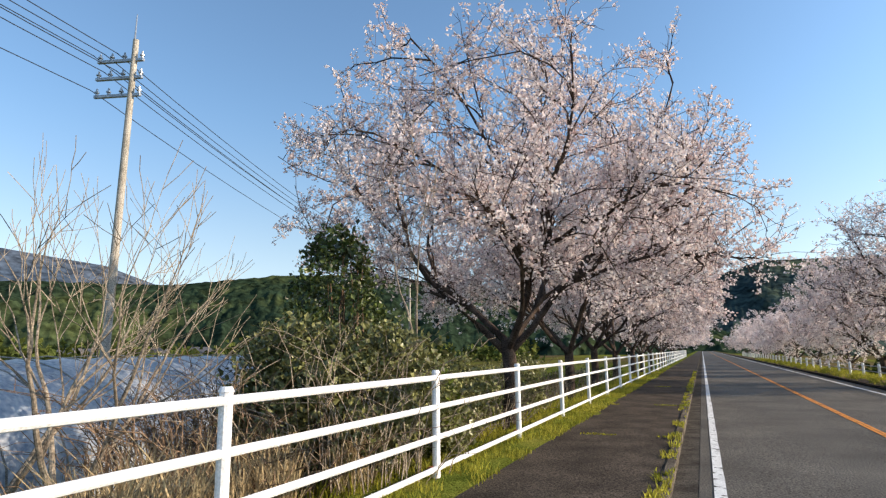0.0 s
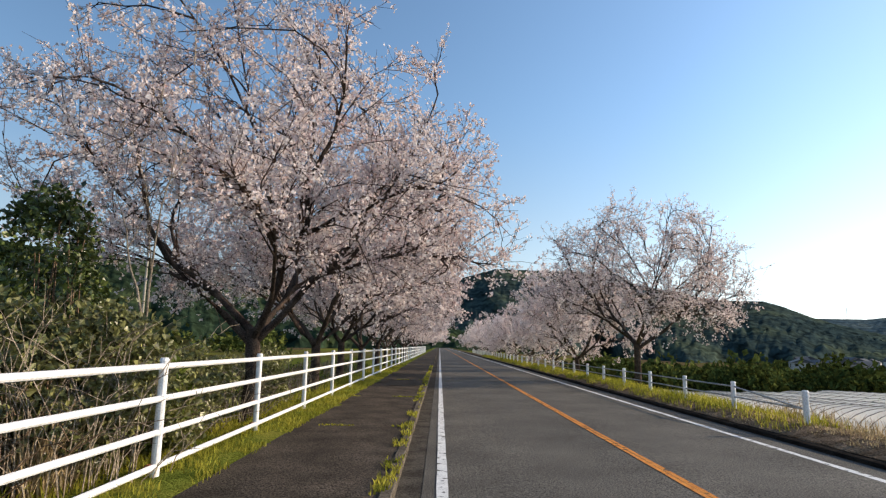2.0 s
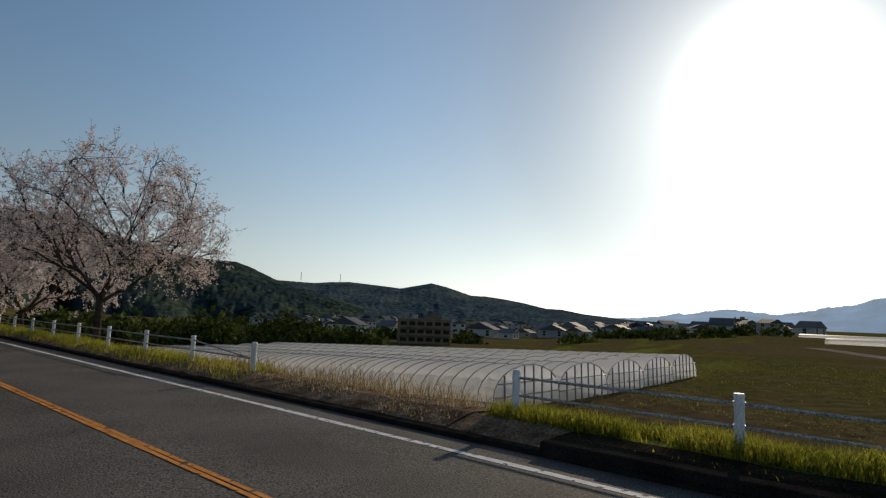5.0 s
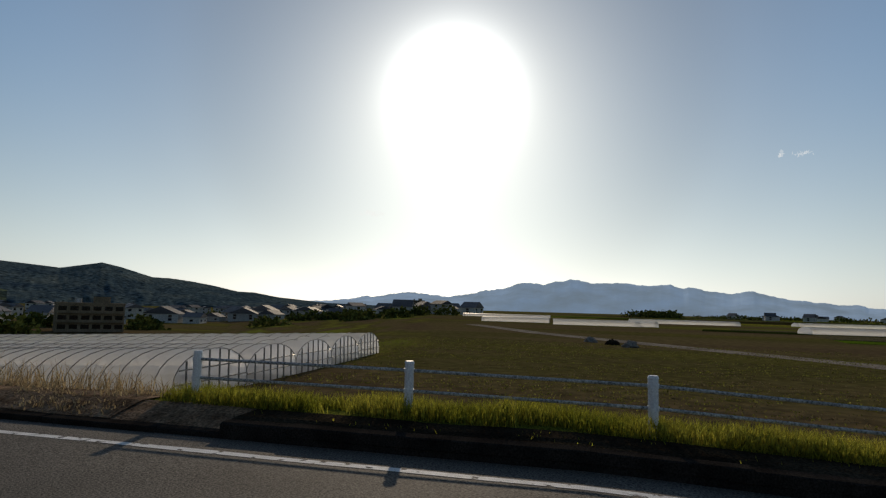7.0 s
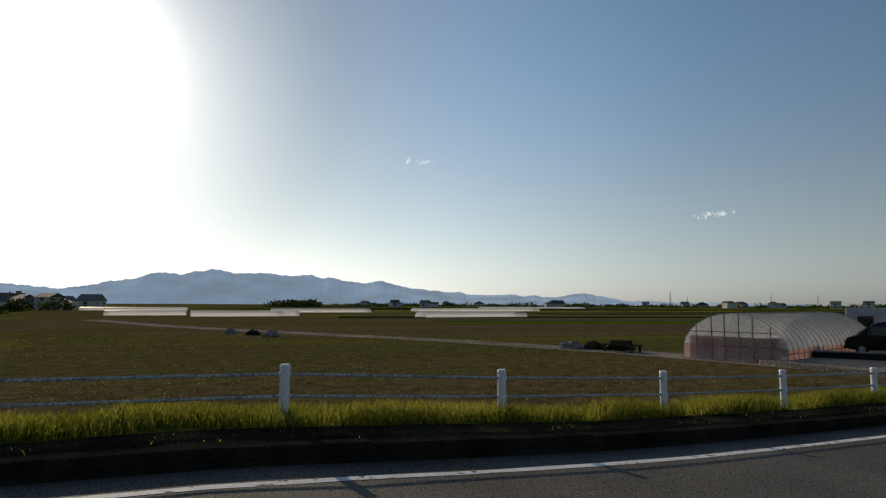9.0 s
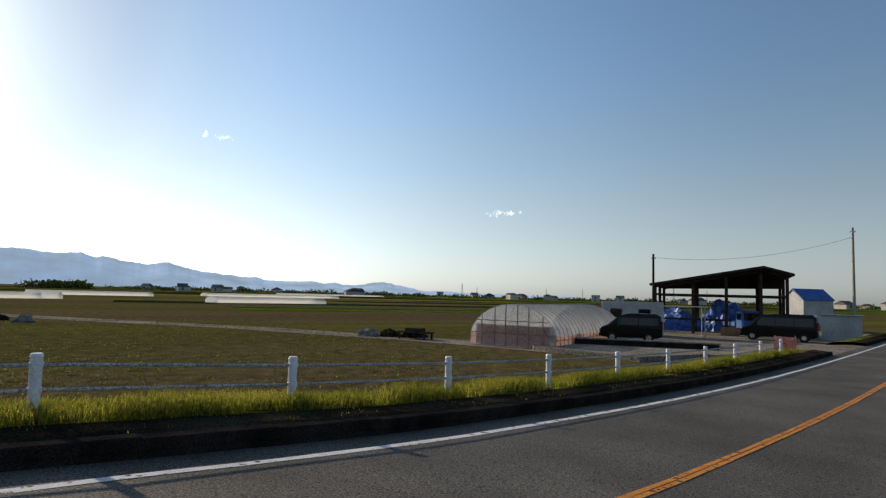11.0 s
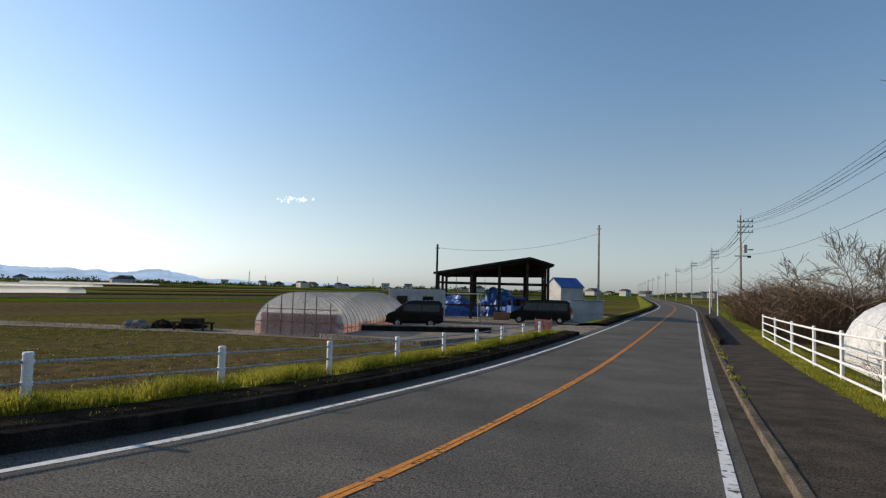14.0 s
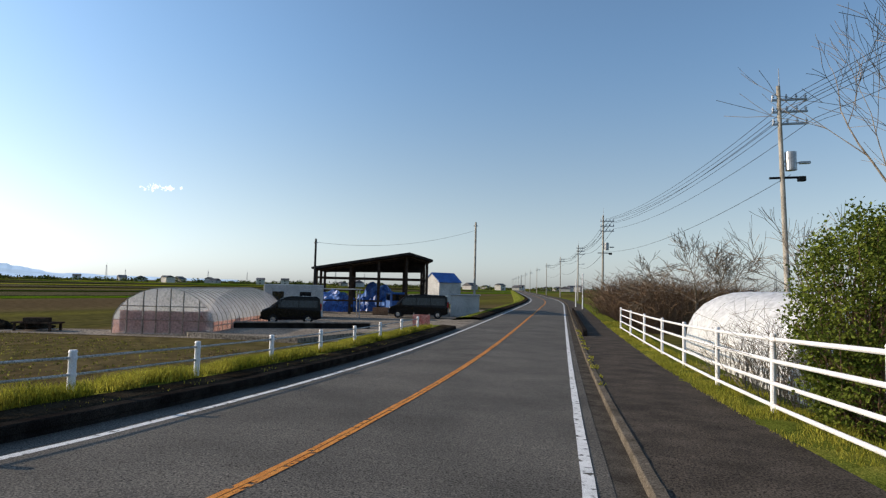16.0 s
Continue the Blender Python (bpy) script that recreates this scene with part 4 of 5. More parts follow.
def van(m, label, long=4.7, wide=1.85, tall=1.98):
    """A box van along +x, its front at +x."""
    root = thing("van", m, label, "car", "parked vans")
    h, w = long / 2, wide / 2
    prof = [(-h, 0.42), (-h + 0.02, 0.95), (-h + 0.10, tall - 0.16), (-h + 0.3, tall - 0.02), (0.0, tall), (h - 1.55, tall - 0.07), (h - 1.25, tall - 0.22), (h - 0.62, 1.12), (h - 0.10, 0.92), (h, 0.72), (h - 0.03, 0.36), (h - 0.3, 0.28), (-h + 0.3, 0.30)]
    bm = bmesh.new()
    rings = []
    for y, inset in ((-w, 0.12), (-w + 0.09, 0.0), (w - 0.09, 0.0), (w, 0.12)):
        ring = []
        for x, z in prof:
            tuck = 1 - (0.10 * max(0.0, (z - 0.95) / (tall - 0.95)) if abs(y) > w - 0.05 else 0.03 * max(0.0, (z - 0.95) / (tall - 0.95)))
            zz = z - (inset * 0.4 if z > 0.9 else -inset * 0.2)
            ring.append(bm.verts.new((x * (1 - inset * 0.15), y * tuck, zz)))
        rings.append(ring)
    n = len(prof)
    for a, b in zip(rings, rings[1:]):
        for i in range(n):
            bm.faces.new((a[i], a[(i + 1) % n], b[(i + 1) % n], b[i]))
    bm.faces.new(list(reversed(rings[0])))
    bm.faces.new(rings[-1])
    bmesh.ops.recalc_face_normals(bm, faces=bm.faces)
    part("body", bm, paint_black, root)
    for sy in (-1, 1):
        for x0, x1, cut in ((-h + 0.25, -h + 1.45, 0), (-h + 1.5, -h + 2.65, 0), (-h + 2.7, h - 0.95, 0.45)):
            y = sy * (w * 0.985)
            q = [(x0, y * 1.0, 1.12), (x1, y * 1.0, 1.12), (x1 - cut, y * 0.942, tall - 0.28), (x0, y * 0.942, tall - 0.28)]
            off = Vector((0, sy * 0.012, 0))
            mesh_ob("side_window", [Vector(p) + off for p in q] + [Vector(p) - off for p in q], [(0, 1, 2, 3), (7, 6, 5, 4), (0, 4, 5, 1), (1, 5, 6, 2), (2, 6, 7, 3), (3, 7, 4, 0)], glass_dark, root)
        for x in (-h + 0.85, h - 0.80):
            tyre = part("tyre", tube((x, sy * (w - 0.2), 0.32), (x, sy * (w + 0.01), 0.32), 0.32, sides=24), rubber, root)
            part("rim", tube((x, sy * (w - 0.05), 0.32), (x, sy * (w + 0.025), 0.32), 0.20, 0.17, 16), chrome, tyre)
        part("headlight", boxed(h - 0.22, h - 0.03, min(sy * (w - 0.1), sy * (w - 0.5)), max(sy * (w - 0.1), sy * (w - 0.5)), 0.72, 0.90, 0.03), lamp_clear, root)
        part("tail_light", boxed(-h - 0.02, -h + 0.06, min(sy * (w - 0.06), sy * (w - 0.2)), max(sy * (w - 0.06), sy * (w - 0.2)), 0.9, 1.4, 0.02), surface("lamp_red", (0.25, 0.01, 0.01), (0.4, 0.02, 0.02), 4, 30, 0.2, bump=0), root)
        part("mirror", boxed(h - 1.12, h - 0.95, min(sy * (w + 0.02), sy * (w + 0.2)), max(sy * (w + 0.02), sy * (w + 0.2)), 1.12, 1.36, 0.03), paint_black, root)
    q = [(h - 0.60, -w * 0.85, 1.16), (h - 0.60, w * 0.85, 1.16), (h - 1.22, w * 0.78, tall - 0.25), (h - 1.22, -w * 0.78, tall - 0.25)]
    off = Vector((0.015, 0, 0.012))
    mesh_ob("windscreen", [Vector(p) + off for p in q] + [Vector(p) - off for p in q], [(0, 1, 2, 3), (7, 6, 5, 4), (0, 4, 5, 1), (1, 5, 6, 2), (2, 6, 7, 3), (3, 7, 4, 0)], glass_dark, root)
    part("bumper", boxed(h - 0.12, h + 0.05, -w + 0.1, w - 0.1, 0.34, 0.52, 0.03), paint_black, root)
    part("grille", boxed(h - 0.06, h + 0.02, -w * 0.5, w * 0.5, 0.74, 0.86, 0.01), chrome, root)
    return root


van(pose(24.2, -34.3, YARD, 0, 0, 36), "black box van parked in front of the white container", 3.9, 1.7, 1.86)
van(pose(20.6, -47.6, YARD, 0, 0, 18), "black van parked beside the open barn", 5.0, 1.85, 2.0)

# open barn
barn = thing("open_barn", pose(28.3, -53.5, YARD, 0, 0, 207) @ Matrix.Diagonal((1, 1, 1.14, 1)), "open timber barn with dark posts and a low dark roof", "barn")
W, Dp, RX = 11.0, 8.5, 3.4
for x, z in ((-5.1, 3.55), (-2.0, 4.05), (0.6, 4.45), (3.2, 4.85), (5.1, 4.5)):
    for y in (-4.0, 0.0, 4.0):
        part("post", boxed(x - 0.12, x + 0.12, y - 0.12, y + 0.12, -0.2, z, 0.01), dark_wood, barn)
for x0, z0, x1, z1 in ((-5.5, 3.72, RX, 5.1), (RX, 5.1, 5.6, 4.55)):
    v = [(x0, -4.8, z0), (x1, -4.8, z1), (x1, 4.8, z1), (x0, 4.8, z0)]
    v += [(x, y, z - 0.16) for x, y, z in v]
    mesh_ob("roof_slope", v, [(0, 1, 2, 3), (7, 6, 5, 4), (0, 4, 5, 1), (1, 5, 6, 2), (2, 6, 7, 3), (3, 7, 4, 0)], roof_dark, barn)
for y in (-4.0, 0.0, 4.0):
    bm = tube((-5.1, y, 3.5), (RX, y, 4.8), 0.09, sides=4)
    add_tube(bm, (RX, y, 4.8), (5.3, y, 4.35), 0.09, sides=4)
    add_tube(bm, (-5.1, y, 2.9), (5.1, y, 2.9), 0.08, sides=4)
    part("rafter", bm, dark_wood, barn)
# added dark panel, in place of the roof's shaded underside seen through the gable
mesh_ob("dark_underside_fill", [(-5.2, 2.6, 3.45), (RX, 2.6, 4.85), (5.3, 2.6, 4.35), (5.3, 2.6, 3.6), (-5.2, 2.7, 3.45), (RX, 2.7, 4.85), (5.3, 2.7, 4.35), (5.3, 2.7, 3.6)], [(0, 1, 2, 3), (7, 6, 5, 4), (0, 4, 5, 1), (1, 5, 6, 2), (2, 6, 7, 3), (3, 7, 4, 0)], roof_dark, barn)
part("rail", boxed(-5.1, 1.0, -4.1, -4.0, 1.0, 1.15), dark_wood, barn)


def heap(name, m, sx, sy, sz, mat, label, cat, seed):
    bm = bmesh.new()
    bmesh.ops.create_icosphere(bm, subdivisions=4, radius=1.0)
    for v in bm.verts:
        k = 1 + 0.35 * noise.fractal(v.co * 2.0 + Vector((seed, 0, 0)), 1.0, 2.0, 4)
        v.co = Vector((v.co.x * sx * k, v.co.y * sy * k, max(v.co.z, -0.1) * sz * k))
    ob = part(name, bm, mat)
    ob.matrix_world = m
    return tagged(ob, label, cat)


heap("tarpaulin", pose(32.0, -53.0, YARD, 0, 0, 20), 2.4, 1.3, 1.9, tarp_blue, "crumpled blue tarpaulin over farm goods in the barn", "tarpaulin", 3)
heap("tarpaulin", pose(29.8, -57.2, YARD, 0, 0, 50), 2.4, 1.6, 2.7, tarp_blue, "tall stack under a blue tarpaulin in the barn", "tarpaulin", 8)
heap("tarpaulin", pose(33.6, -49.0, YARD + 0.2, 0, 0, 50), 1.0, 0.9, 1.2, tarp_blue, "blue tarpaulin bundle beside the barn", "tarpaulin", 12)


def small_truck(m):
    root = thing("farm_truck", m, "small blue farm truck parked under the barn roof", "truck")
    part("cab", boxed(0.5, 1.6, -0.7, 0.7, 0.4, 1.8, 0.12), paint_blue, root)
    part("bed", boxed(-1.7, 0.45, -0.75, 0.75, 0.6, 0.95, 0.03), paint_blue, root)
    part("windscreen", boxed(1.57, 1.615, -0.58, 0.58, 1.1, 1.65, 0.02), glass_dark, root)
    for sy in (-1, 1):
        part("side_window", boxed(0.7, 1.4, sy * 0.7 - 0.012, sy * 0.7 + 0.012, 1.12, 1.62), glass_dark, root)
        for x in (-1.1, 1.1):
            t = part("tyre", tube((x, sy * 0.55, 0.28), (x, sy * 0.73, 0.28), 0.28, sides=18), rubber, root)
            part("rim", tube((x, sy * 0.7, 0.28), (x, sy * 0.745, 0.28), 0.15, 0.13, 12), chrome, t)
    return root


small_truck(pose(26.0, -53.0, YARD, 0, 0, 140) @ Matrix.Scale(1.15, 4))
b = part("plywood_board", boxed(-0.7, 0.7, -0.02, 0.02, 0, 0.75), board_brown)
b.matrix_world = pose(25.2, -49.3, YARD, -20, 0, 30)
tagged(b, "brown plywood board leaning in the yard", "board")

# white container shed behind the van
box_shed = thing("site_container", pose(28.9, -41.2, YARD, 0, 0, 215), "white panelled site container with a lean-to roof", "container")
part("body", boxed(-2.3, 2.3, -1.1, 1.1, 0.05, 2.6, 0.03), panel_white, box_shed)
for x in [-2.2 + 0.55 * k for k in range(9)]:
    part("rib", boxed(x - 0.04, x + 0.04, -1.14, -1.10, 0.1, 2.55), panel_white, box_shed)
for x in (-1.2, 0.9):
    wd = part("window_frame", boxed(x - 0.5, x + 0.5, -1.17, -1.13, 1.3, 2.1), steel, box_shed)
    part("pane", boxed(x - 0.44, x + 0.44, -1.185, -1.17, 1.36, 2.04), glass_dark, wd)
part("lean_to_roof", boxed(2.2, 5.4, -1.2, 1.2, 2.3, 2.36), panel_white, box_shed)
for y in (-1.1, 1.1):
    part("lean_to_post", tube((5.2, y, 0), (5.2, y, 2.3), 0.04), steel, box_shed)
hut = thing("storage_hut", pose(18.4, -53.2, YARD, 0, 0, 197), "small pale metal storage hut", "shed")
part("body", boxed(-1.3, 1.3, -0.9, 0.9, 0, 1.95, 0.02), panel_white, hut)
for x in [-1.2 + 0.2 * k for k in range(13)]:
    part("rib", boxed(x - 0.025, x + 0.025, -0.92, -0.90, 0.02, 1.93), panel_white, hut)
part("roof", boxed(-1.42, 1.42, -1.02, 1.02, 1.95, 2.03, 0.02), steel, hut)
far_hall = thing("farm_building", pose(30.9, -79.2, PLAIN + 0.6, 0, 0, 150) @ Matrix.Diagonal((0.42, 0.32, 0.86, 1)), "grey farm building with a blue metal roof", "building")
part("body", boxed(-4.0, 4.0, -6, 6, 0, 3.5), panel_white, far_hall)
v = [(-4.3, -6.4, 3.5), (0, -6.4, 5.0), (4.3, -6.4, 3.5), (-4.3, 6.4, 3.5), (0, 6.4, 5.0), (4.3, 6.4, 3.5)]
mesh_ob("roof", v + [(x, y, z - 0.15) for x, y, z in v], [(0, 1, 4, 3), (1, 2, 5, 4), (6, 9, 10, 7), (7, 10, 11, 8), (0, 6, 7, 1), (1, 7, 8, 2), (3, 4, 10, 9), (4, 5, 11, 10), (0, 3, 9, 6), (2, 8, 11, 5)], paint_blue, far_hall)
mesh_ob("gable", [(-4, -6.01, 3.5), (4, -6.01, 3.5), (0, -6.01, 4.9), (-4, -5.9, 3.5), (4, -5.9, 3.5), (0, -5.9, 4.9)], [(0, 1, 2), (5, 4, 3), (0, 3, 4, 1), (1, 4, 5, 2), (2, 5, 3, 0)], panel_white, far_hall)

# low dark wall before the yard, a meter box, carts and rubble, the track
w0 = thing("low_wall", pose(21.8, -31.0, PLAIN, 0, 0, 37), "low dark concrete wall edging the yard", "wall")
part("wall", boxed(-4.8, 4.8, -0.12, 0.12, -0.1, 0.55, 0.02), dark_concrete, w0)
part("coping", boxed(-4.85, 4.85, -0.17, 0.17, 0.55, 0.63, 0.02), concrete, w0)
mb = thing("meter_box", pose(26.0, -29.0, PLAIN, 0, 0, 40), "pale grey metal cabinet before the greenhouse", "cabinet")
part("body", boxed(-0.9, 0.9, -0.3, 0.3, 0, 1.15, 0.02), panel_white, mb)
for x in (-0.45, 0.45):
    part("door", boxed(x - 0.42, x + 0.42, -0.33, -0.30, 0.08, 1.08, 0.01), panel_white, mb)
verts, faces = [], []
track = [(15.5, -29.5), (20.3, -27.2), (31.4, -24.0), (46.5, -17.0), (60, -7.8), (85, 8), (120, 24)]
for i, (x, y) in enumerate(track):
    x1, y1 = track[min(i + 1, len(track) - 1)]
    x0, y0 = track[max(i - 1, 0)]
    d = Vector((x1 - x0, y1 - y0, 0)).normalized()
    nrm = Vector((-d.y, d.x, 0)) * 1.7
    verts += [Vector((x, y, PLAIN + 0.02)) + nrm, Vector((x, y, PLAIN + 0.02)) - nrm]
faces = [(2 * i, 2 * i + 1, 2 * i + 3, 2 * i + 2) for i in range(len(track) - 1)]
tagged(mesh_ob("farm_track", verts, faces, path_mat), "pale dirt farm track across the fields", "track", kind="structure")
cart = thing("farm_cart", pose(33.0, -23.2, PLAIN, 0, 0, 20) @ Matrix.Diagonal((0.9, 0.9, 0.7, 1)), "old wooden farm cart abandoned in the field", "cart")
part("bed", boxed(-1.3, 1.3, -0.6, 0.6, 0.6, 0.72, 0.01), dark_wood, cart)
for x in (-1.1, 1.1):
    for y in (-0.5, 0.5):
        part("leg", boxed(x - 0.06, x + 0.06, y - 0.06, y + 0.06, 0, 0.6), dark_wood, cart)
part("crate", boxed(-0.6, 0.7, -0.4, 0.4, 0.72, 1.05, 0.02), dark_wood, cart)
for i, (x, y) in enumerate(((35.6, -22.8), (36.4, -21.6), (34.4, -24.0), (57, -3), (60, -1.5), (64, 0.5))):
    heap("rubble_heap", pose(x, y, PLAIN, 0, 0, 40 * i), 0.8, 0.6, 0.5, concrete if i % 2 else dirt, "low dusty mound of grey earth by the farm track", "heap", 20 + i)
sg = thing("warning_sign", pose(*at(-30.2, 7.3, 0), 0, 0, 12), "small faded red and white warning board", "sign")
part("panel", boxed(-0.45, 0.45, -0.02, 0.02, 0.25, 0.85), surface("sign_red", (0.45, 0.12, 0.10), (0.6, 0.3, 0.27), 4, 20, 0.6, bump=0), sg)
for x in (-0.25, 0.0, 0.25):
    part("bar", boxed(x - 0.07, x + 0.07, -0.03, -0.02, 0.35, 0.75), line_white, sg)
for x in (-0.4, 0.4):
    part("leg", tube((x, 0, -0.2), (x, 0, 0.9), 0.02, sides=6), steel, sg)

# ---- grass, reeds and shrubs ----
def blades(name, u0, u1, o0, o1, count, low, high, material, label, seed, up, clump=0.0, wide=0.012, keep=None):
    """Single grass blades standing on the verge between two offsets."""
    rng = random.Random(seed)
    v, f = [], []
    for _ in range(count):
        u, o = rng.uniform(u0, u1), rng.uniform(o0, o1)
        if clump and noise.noise((u * 1.1, o * 1.7, seed)) < clump * rng.uniform(0.2, 1.0):
            continue
        p = at(u, o, up(o))
        h = rng.uniform(low, high) * (0.7 + 0.6 * (0.5 + noise.noise((u * 0.7, o, seed + 2))))
        a = rng.uniform(0, 6.28)
        s = Vector((math.cos(a), math.sin(a), 0)) * wide
        d = Vector((rng.gauss(0, 0.35), rng.gauss(0, 0.35), 0)) * h
        k = len(v)
        v += [p - s, p + s, p + d * 0.4 + Vector((0, 0, h * 0.6)) + s * 0.7, p + d * 0.4 + Vector((0, 0, h * 0.6)) - s * 0.7, p + d + Vector((0, 0, h))]
        f += [(k, k + 1, k + 2, k + 3), (k + 3, k + 2, k + 4)]
    return tagged(mesh_ob(name, v, f, material), label, "grass", kind="stuff")


def slope(pts):
    return lambda o: float(np.interp(o, [p[0] for p in pts], [p[1] for p in pts])) - 0.02


WEST = slope([(-10.0, -1.9), (-7.5, -1.2), (-5.2, -0.45), (-3.7, 0.05), (-3.0, 0.09), (-2.45, 0.075)])
EAST = slope([(6.15, 0.20), (6.9, 0.23), (7.6, 0.12), (8.6, -0.35), (10.0, -1.1), (12.0, -1.75)])
EAST_N = slope([(6.15, 0.07), (6.35, 0.13), (6.75, 0.22), (6.9, 0.22), (7.6, 0.12), (8.6, -0.35), (10.0, -1.1), (12.0, -1.75)])
blades("long_grass", -30, 5.4, 6.72, 8.3, 110000, 0.09, 0.27, blade_mat, "long yellow-green grass along the guard rail", 1, EAST, -0.45, 0.006)
blades("verge_grass", 11.4, 90, 6.22, 8.0, 30000, 0.10, 0.26, blade_mat, "green grass on the verge under the guard rail", 2, EAST_N, -0.3, 0.008)
blades("kerb_weeds", -30, 4, 6.19, 6.7, 800, 0.02, 0.05, blade_mat, "sparse weeds in the dark earth behind the kerb", 3, EAST, 0.15, 0.006)
blades("footpath_grass", -45, 45, -3.9, -2.48, 60000, 0.04, 0.15, blade_mat, "short green grass at the footpath's edge", 4, WEST, -0.25, 0.007)
blades("kerb_joint_weeds", -34, -13, -0.72, -0.50, 1500, 0.03, 0.10, blade_mat, "sparse weeds growing in the kerb joint", 9, lambda o: 0.08, 0.15)
blades("gutter_weeds", 0.5, 45, -0.72, -0.50, 5200, 0.03, 0.11, blade_mat, "weeds growing in the kerb joint", 5, lambda o: 0.08, 0.05)
blades("dry_reeds", 2.4, 6.6, -5.2, -3.75, 2600, 0.5, 1.05, dry_mat, "clump of dry straw-coloured reeds behind the fence", 6, WEST, -0.1, 0.010)
blades("bank_grass", 2.0, 40, -7.5, -3.8, 16000, 0.12, 0.4, blade_mat, "rough grass on the bank under the trees", 7, WEST, -0.05)
for k, u in enumerate((11.2, 17.4, 26.0)):
    blades("path_moss", u, u + 0.14, -2.5, -0.66, 260, 0.01, 0.04, blade_mat, "thin line of moss in a joint of the footpath", 40 + k, lambda o: 0.10, 0.05)
blades("entrance_litter", 5.7, 15.0, 6.18, 7.6, 5200, 0.02, 0.09, dry_mat, "dry litter and short dead weeds at the field entrance", 12, EAST_N, -0.1, 0.012)
blades("dead_stalks", 5.7, 14.5, 7.2, 10.0, 4600, 0.08, 0.4, dry_mat, "dead brown weed stalks at the field entrance", 8, EAST, 0.0, 0.008)


def leaves(points, rng, size, long=2.0):
    """Pointed leaves, folded along the middle."""
    v, f = [], []
    for c in points:
        s = size * rng.uniform(0.6, 1.4)
        a = Vector((rng.gauss(0, 1), rng.gauss(0, 1), rng.gauss(0.4, 0.8))).normalized()
        b = a.orthogonal().normalized()
        b = Matrix.Rotation(rng.uniform(0, 6.28), 3, a) @ b * s * 0.36
        n_ = a.cross(b).normalized() * s * 0.12
        k = len(v)
        v += [c, c + a * s * 0.5 + b + n_, c + a * s, c + a * s * 0.5 - b + n_]
        f += [(k, k + 1, k + 2), (k, k + 2, k + 3)]
    return v, f


def leafy_bush(m, blobs, count, size, mat, label, seed, stems=14):
    """A bush whose leaves gather in clumps on branch ends inside a few ellipsoids (x, y, z, rx, ry, rz)."""
    rng = random.Random(seed)
    root = thing("shrub", m, label, "shrub", "roadside shrubs")
    w, pts = Wood(seed), []
    vol = [b[3] * b[4] * b[5] for b in blobs]
    while len(pts) < count:
        b = rng.choices(blobs, vol)[0]
        q = Vector((rng.gauss(0, 1), rng.gauss(0, 1), rng.gauss(0, 1))).normalized() * rng.uniform(0.45, 1.0) ** 0.5
        c = Vector((b[0] + q.x * b[3], b[1] + q.y * b[4], b[2] + q.z * b[5]))
        if c.z < 0.15 or noise.noise(c * 2.2 + Vector((seed, 0, 0))) < -0.12:
            continue
        for _ in range(9):
            pts.append(c + Vector((rng.gauss(0, 0.09), rng.gauss(0, 0.09), rng.gauss(0, 0.09))))
        if rng.random() < 0.05 * stems / 14:
            s = Vector((rng.gauss(0, 0.25), rng.gauss(0, 0.25), -0.4))
            mid = s.lerp(c, 0.5) + Vector((rng.gauss(0, 0.1), rng.gauss(0, 0.1), 0.15))
            w.limb([s, mid, c], [0.025, 0.016, 0.006], 4)
    tagged(mesh_ob("stem_mass", w.v, w.f, brown_twig, root, "bare brown stems"), kind="stuff")
    v, f = leaves(pts, rng, size)
    mesh_ob("foliage", v, f, mat, root)
    return root


def thicket(m, rx, ry, tall, stems, mat, label, seed, thin=0.007, twigs=3):
    """A tangle of thin arching stems with side twigs."""
    rng = random.Random(seed)
    root = thing("thicket", m, label, "shrub", "bare thickets")
    w, w2 = Wood(seed), Wood(seed)
    for _ in range(stems):
        a, r = rng.uniform(0, 6.28), rng.random() ** 0.5
        p = Vector((math.cos(a) * r * rx, math.sin(a) * r * ry, -0.5))
        h = tall * rng.uniform(0.55, 1.1) * (1 - 0.4 * r * r)
        lean = Vector((rng.gauss(0, 0.3), rng.gauss(0, 0.3), 0)) + Vector((math.cos(a), math.sin(a), 0)) * 0.25 * r
        pts = [p, p + lean * h * 0.35 + Vector((0, 0, h * 0.5 + 0.5)), p + lean * h * 0.8 + Vector((0, 0, h * 0.85 + 0.5)), p + lean * h * 1.3 + Vector((0, 0, h + 0.4))]
        w.limb(pts, [thin * 1.8, thin * 1.3, thin, thin * 0.4], 3)
        for _ in range(twigs):
            k = rng.randrange(1, 3)
            s = pts[k].lerp(pts[k + 1], rng.random())
            d = Vector((rng.gauss(0, 0.5), rng.gauss(0, 0.5), rng.uniform(0.1, 0.8))) * h * 0.28
            w2.limb([s, s + d * 0.5 + Vector((0, 0, 0.03)), s + d], [thin * 0.8, thin * 0.6, thin * 0.3], 3)
    tagged(mesh_ob("stem_mass", w.v, w.f, mat, root), kind="stuff")
    tagged(mesh_ob("twig_mass", w2.v, w2.f, mat, root), kind="stuff")
    return root


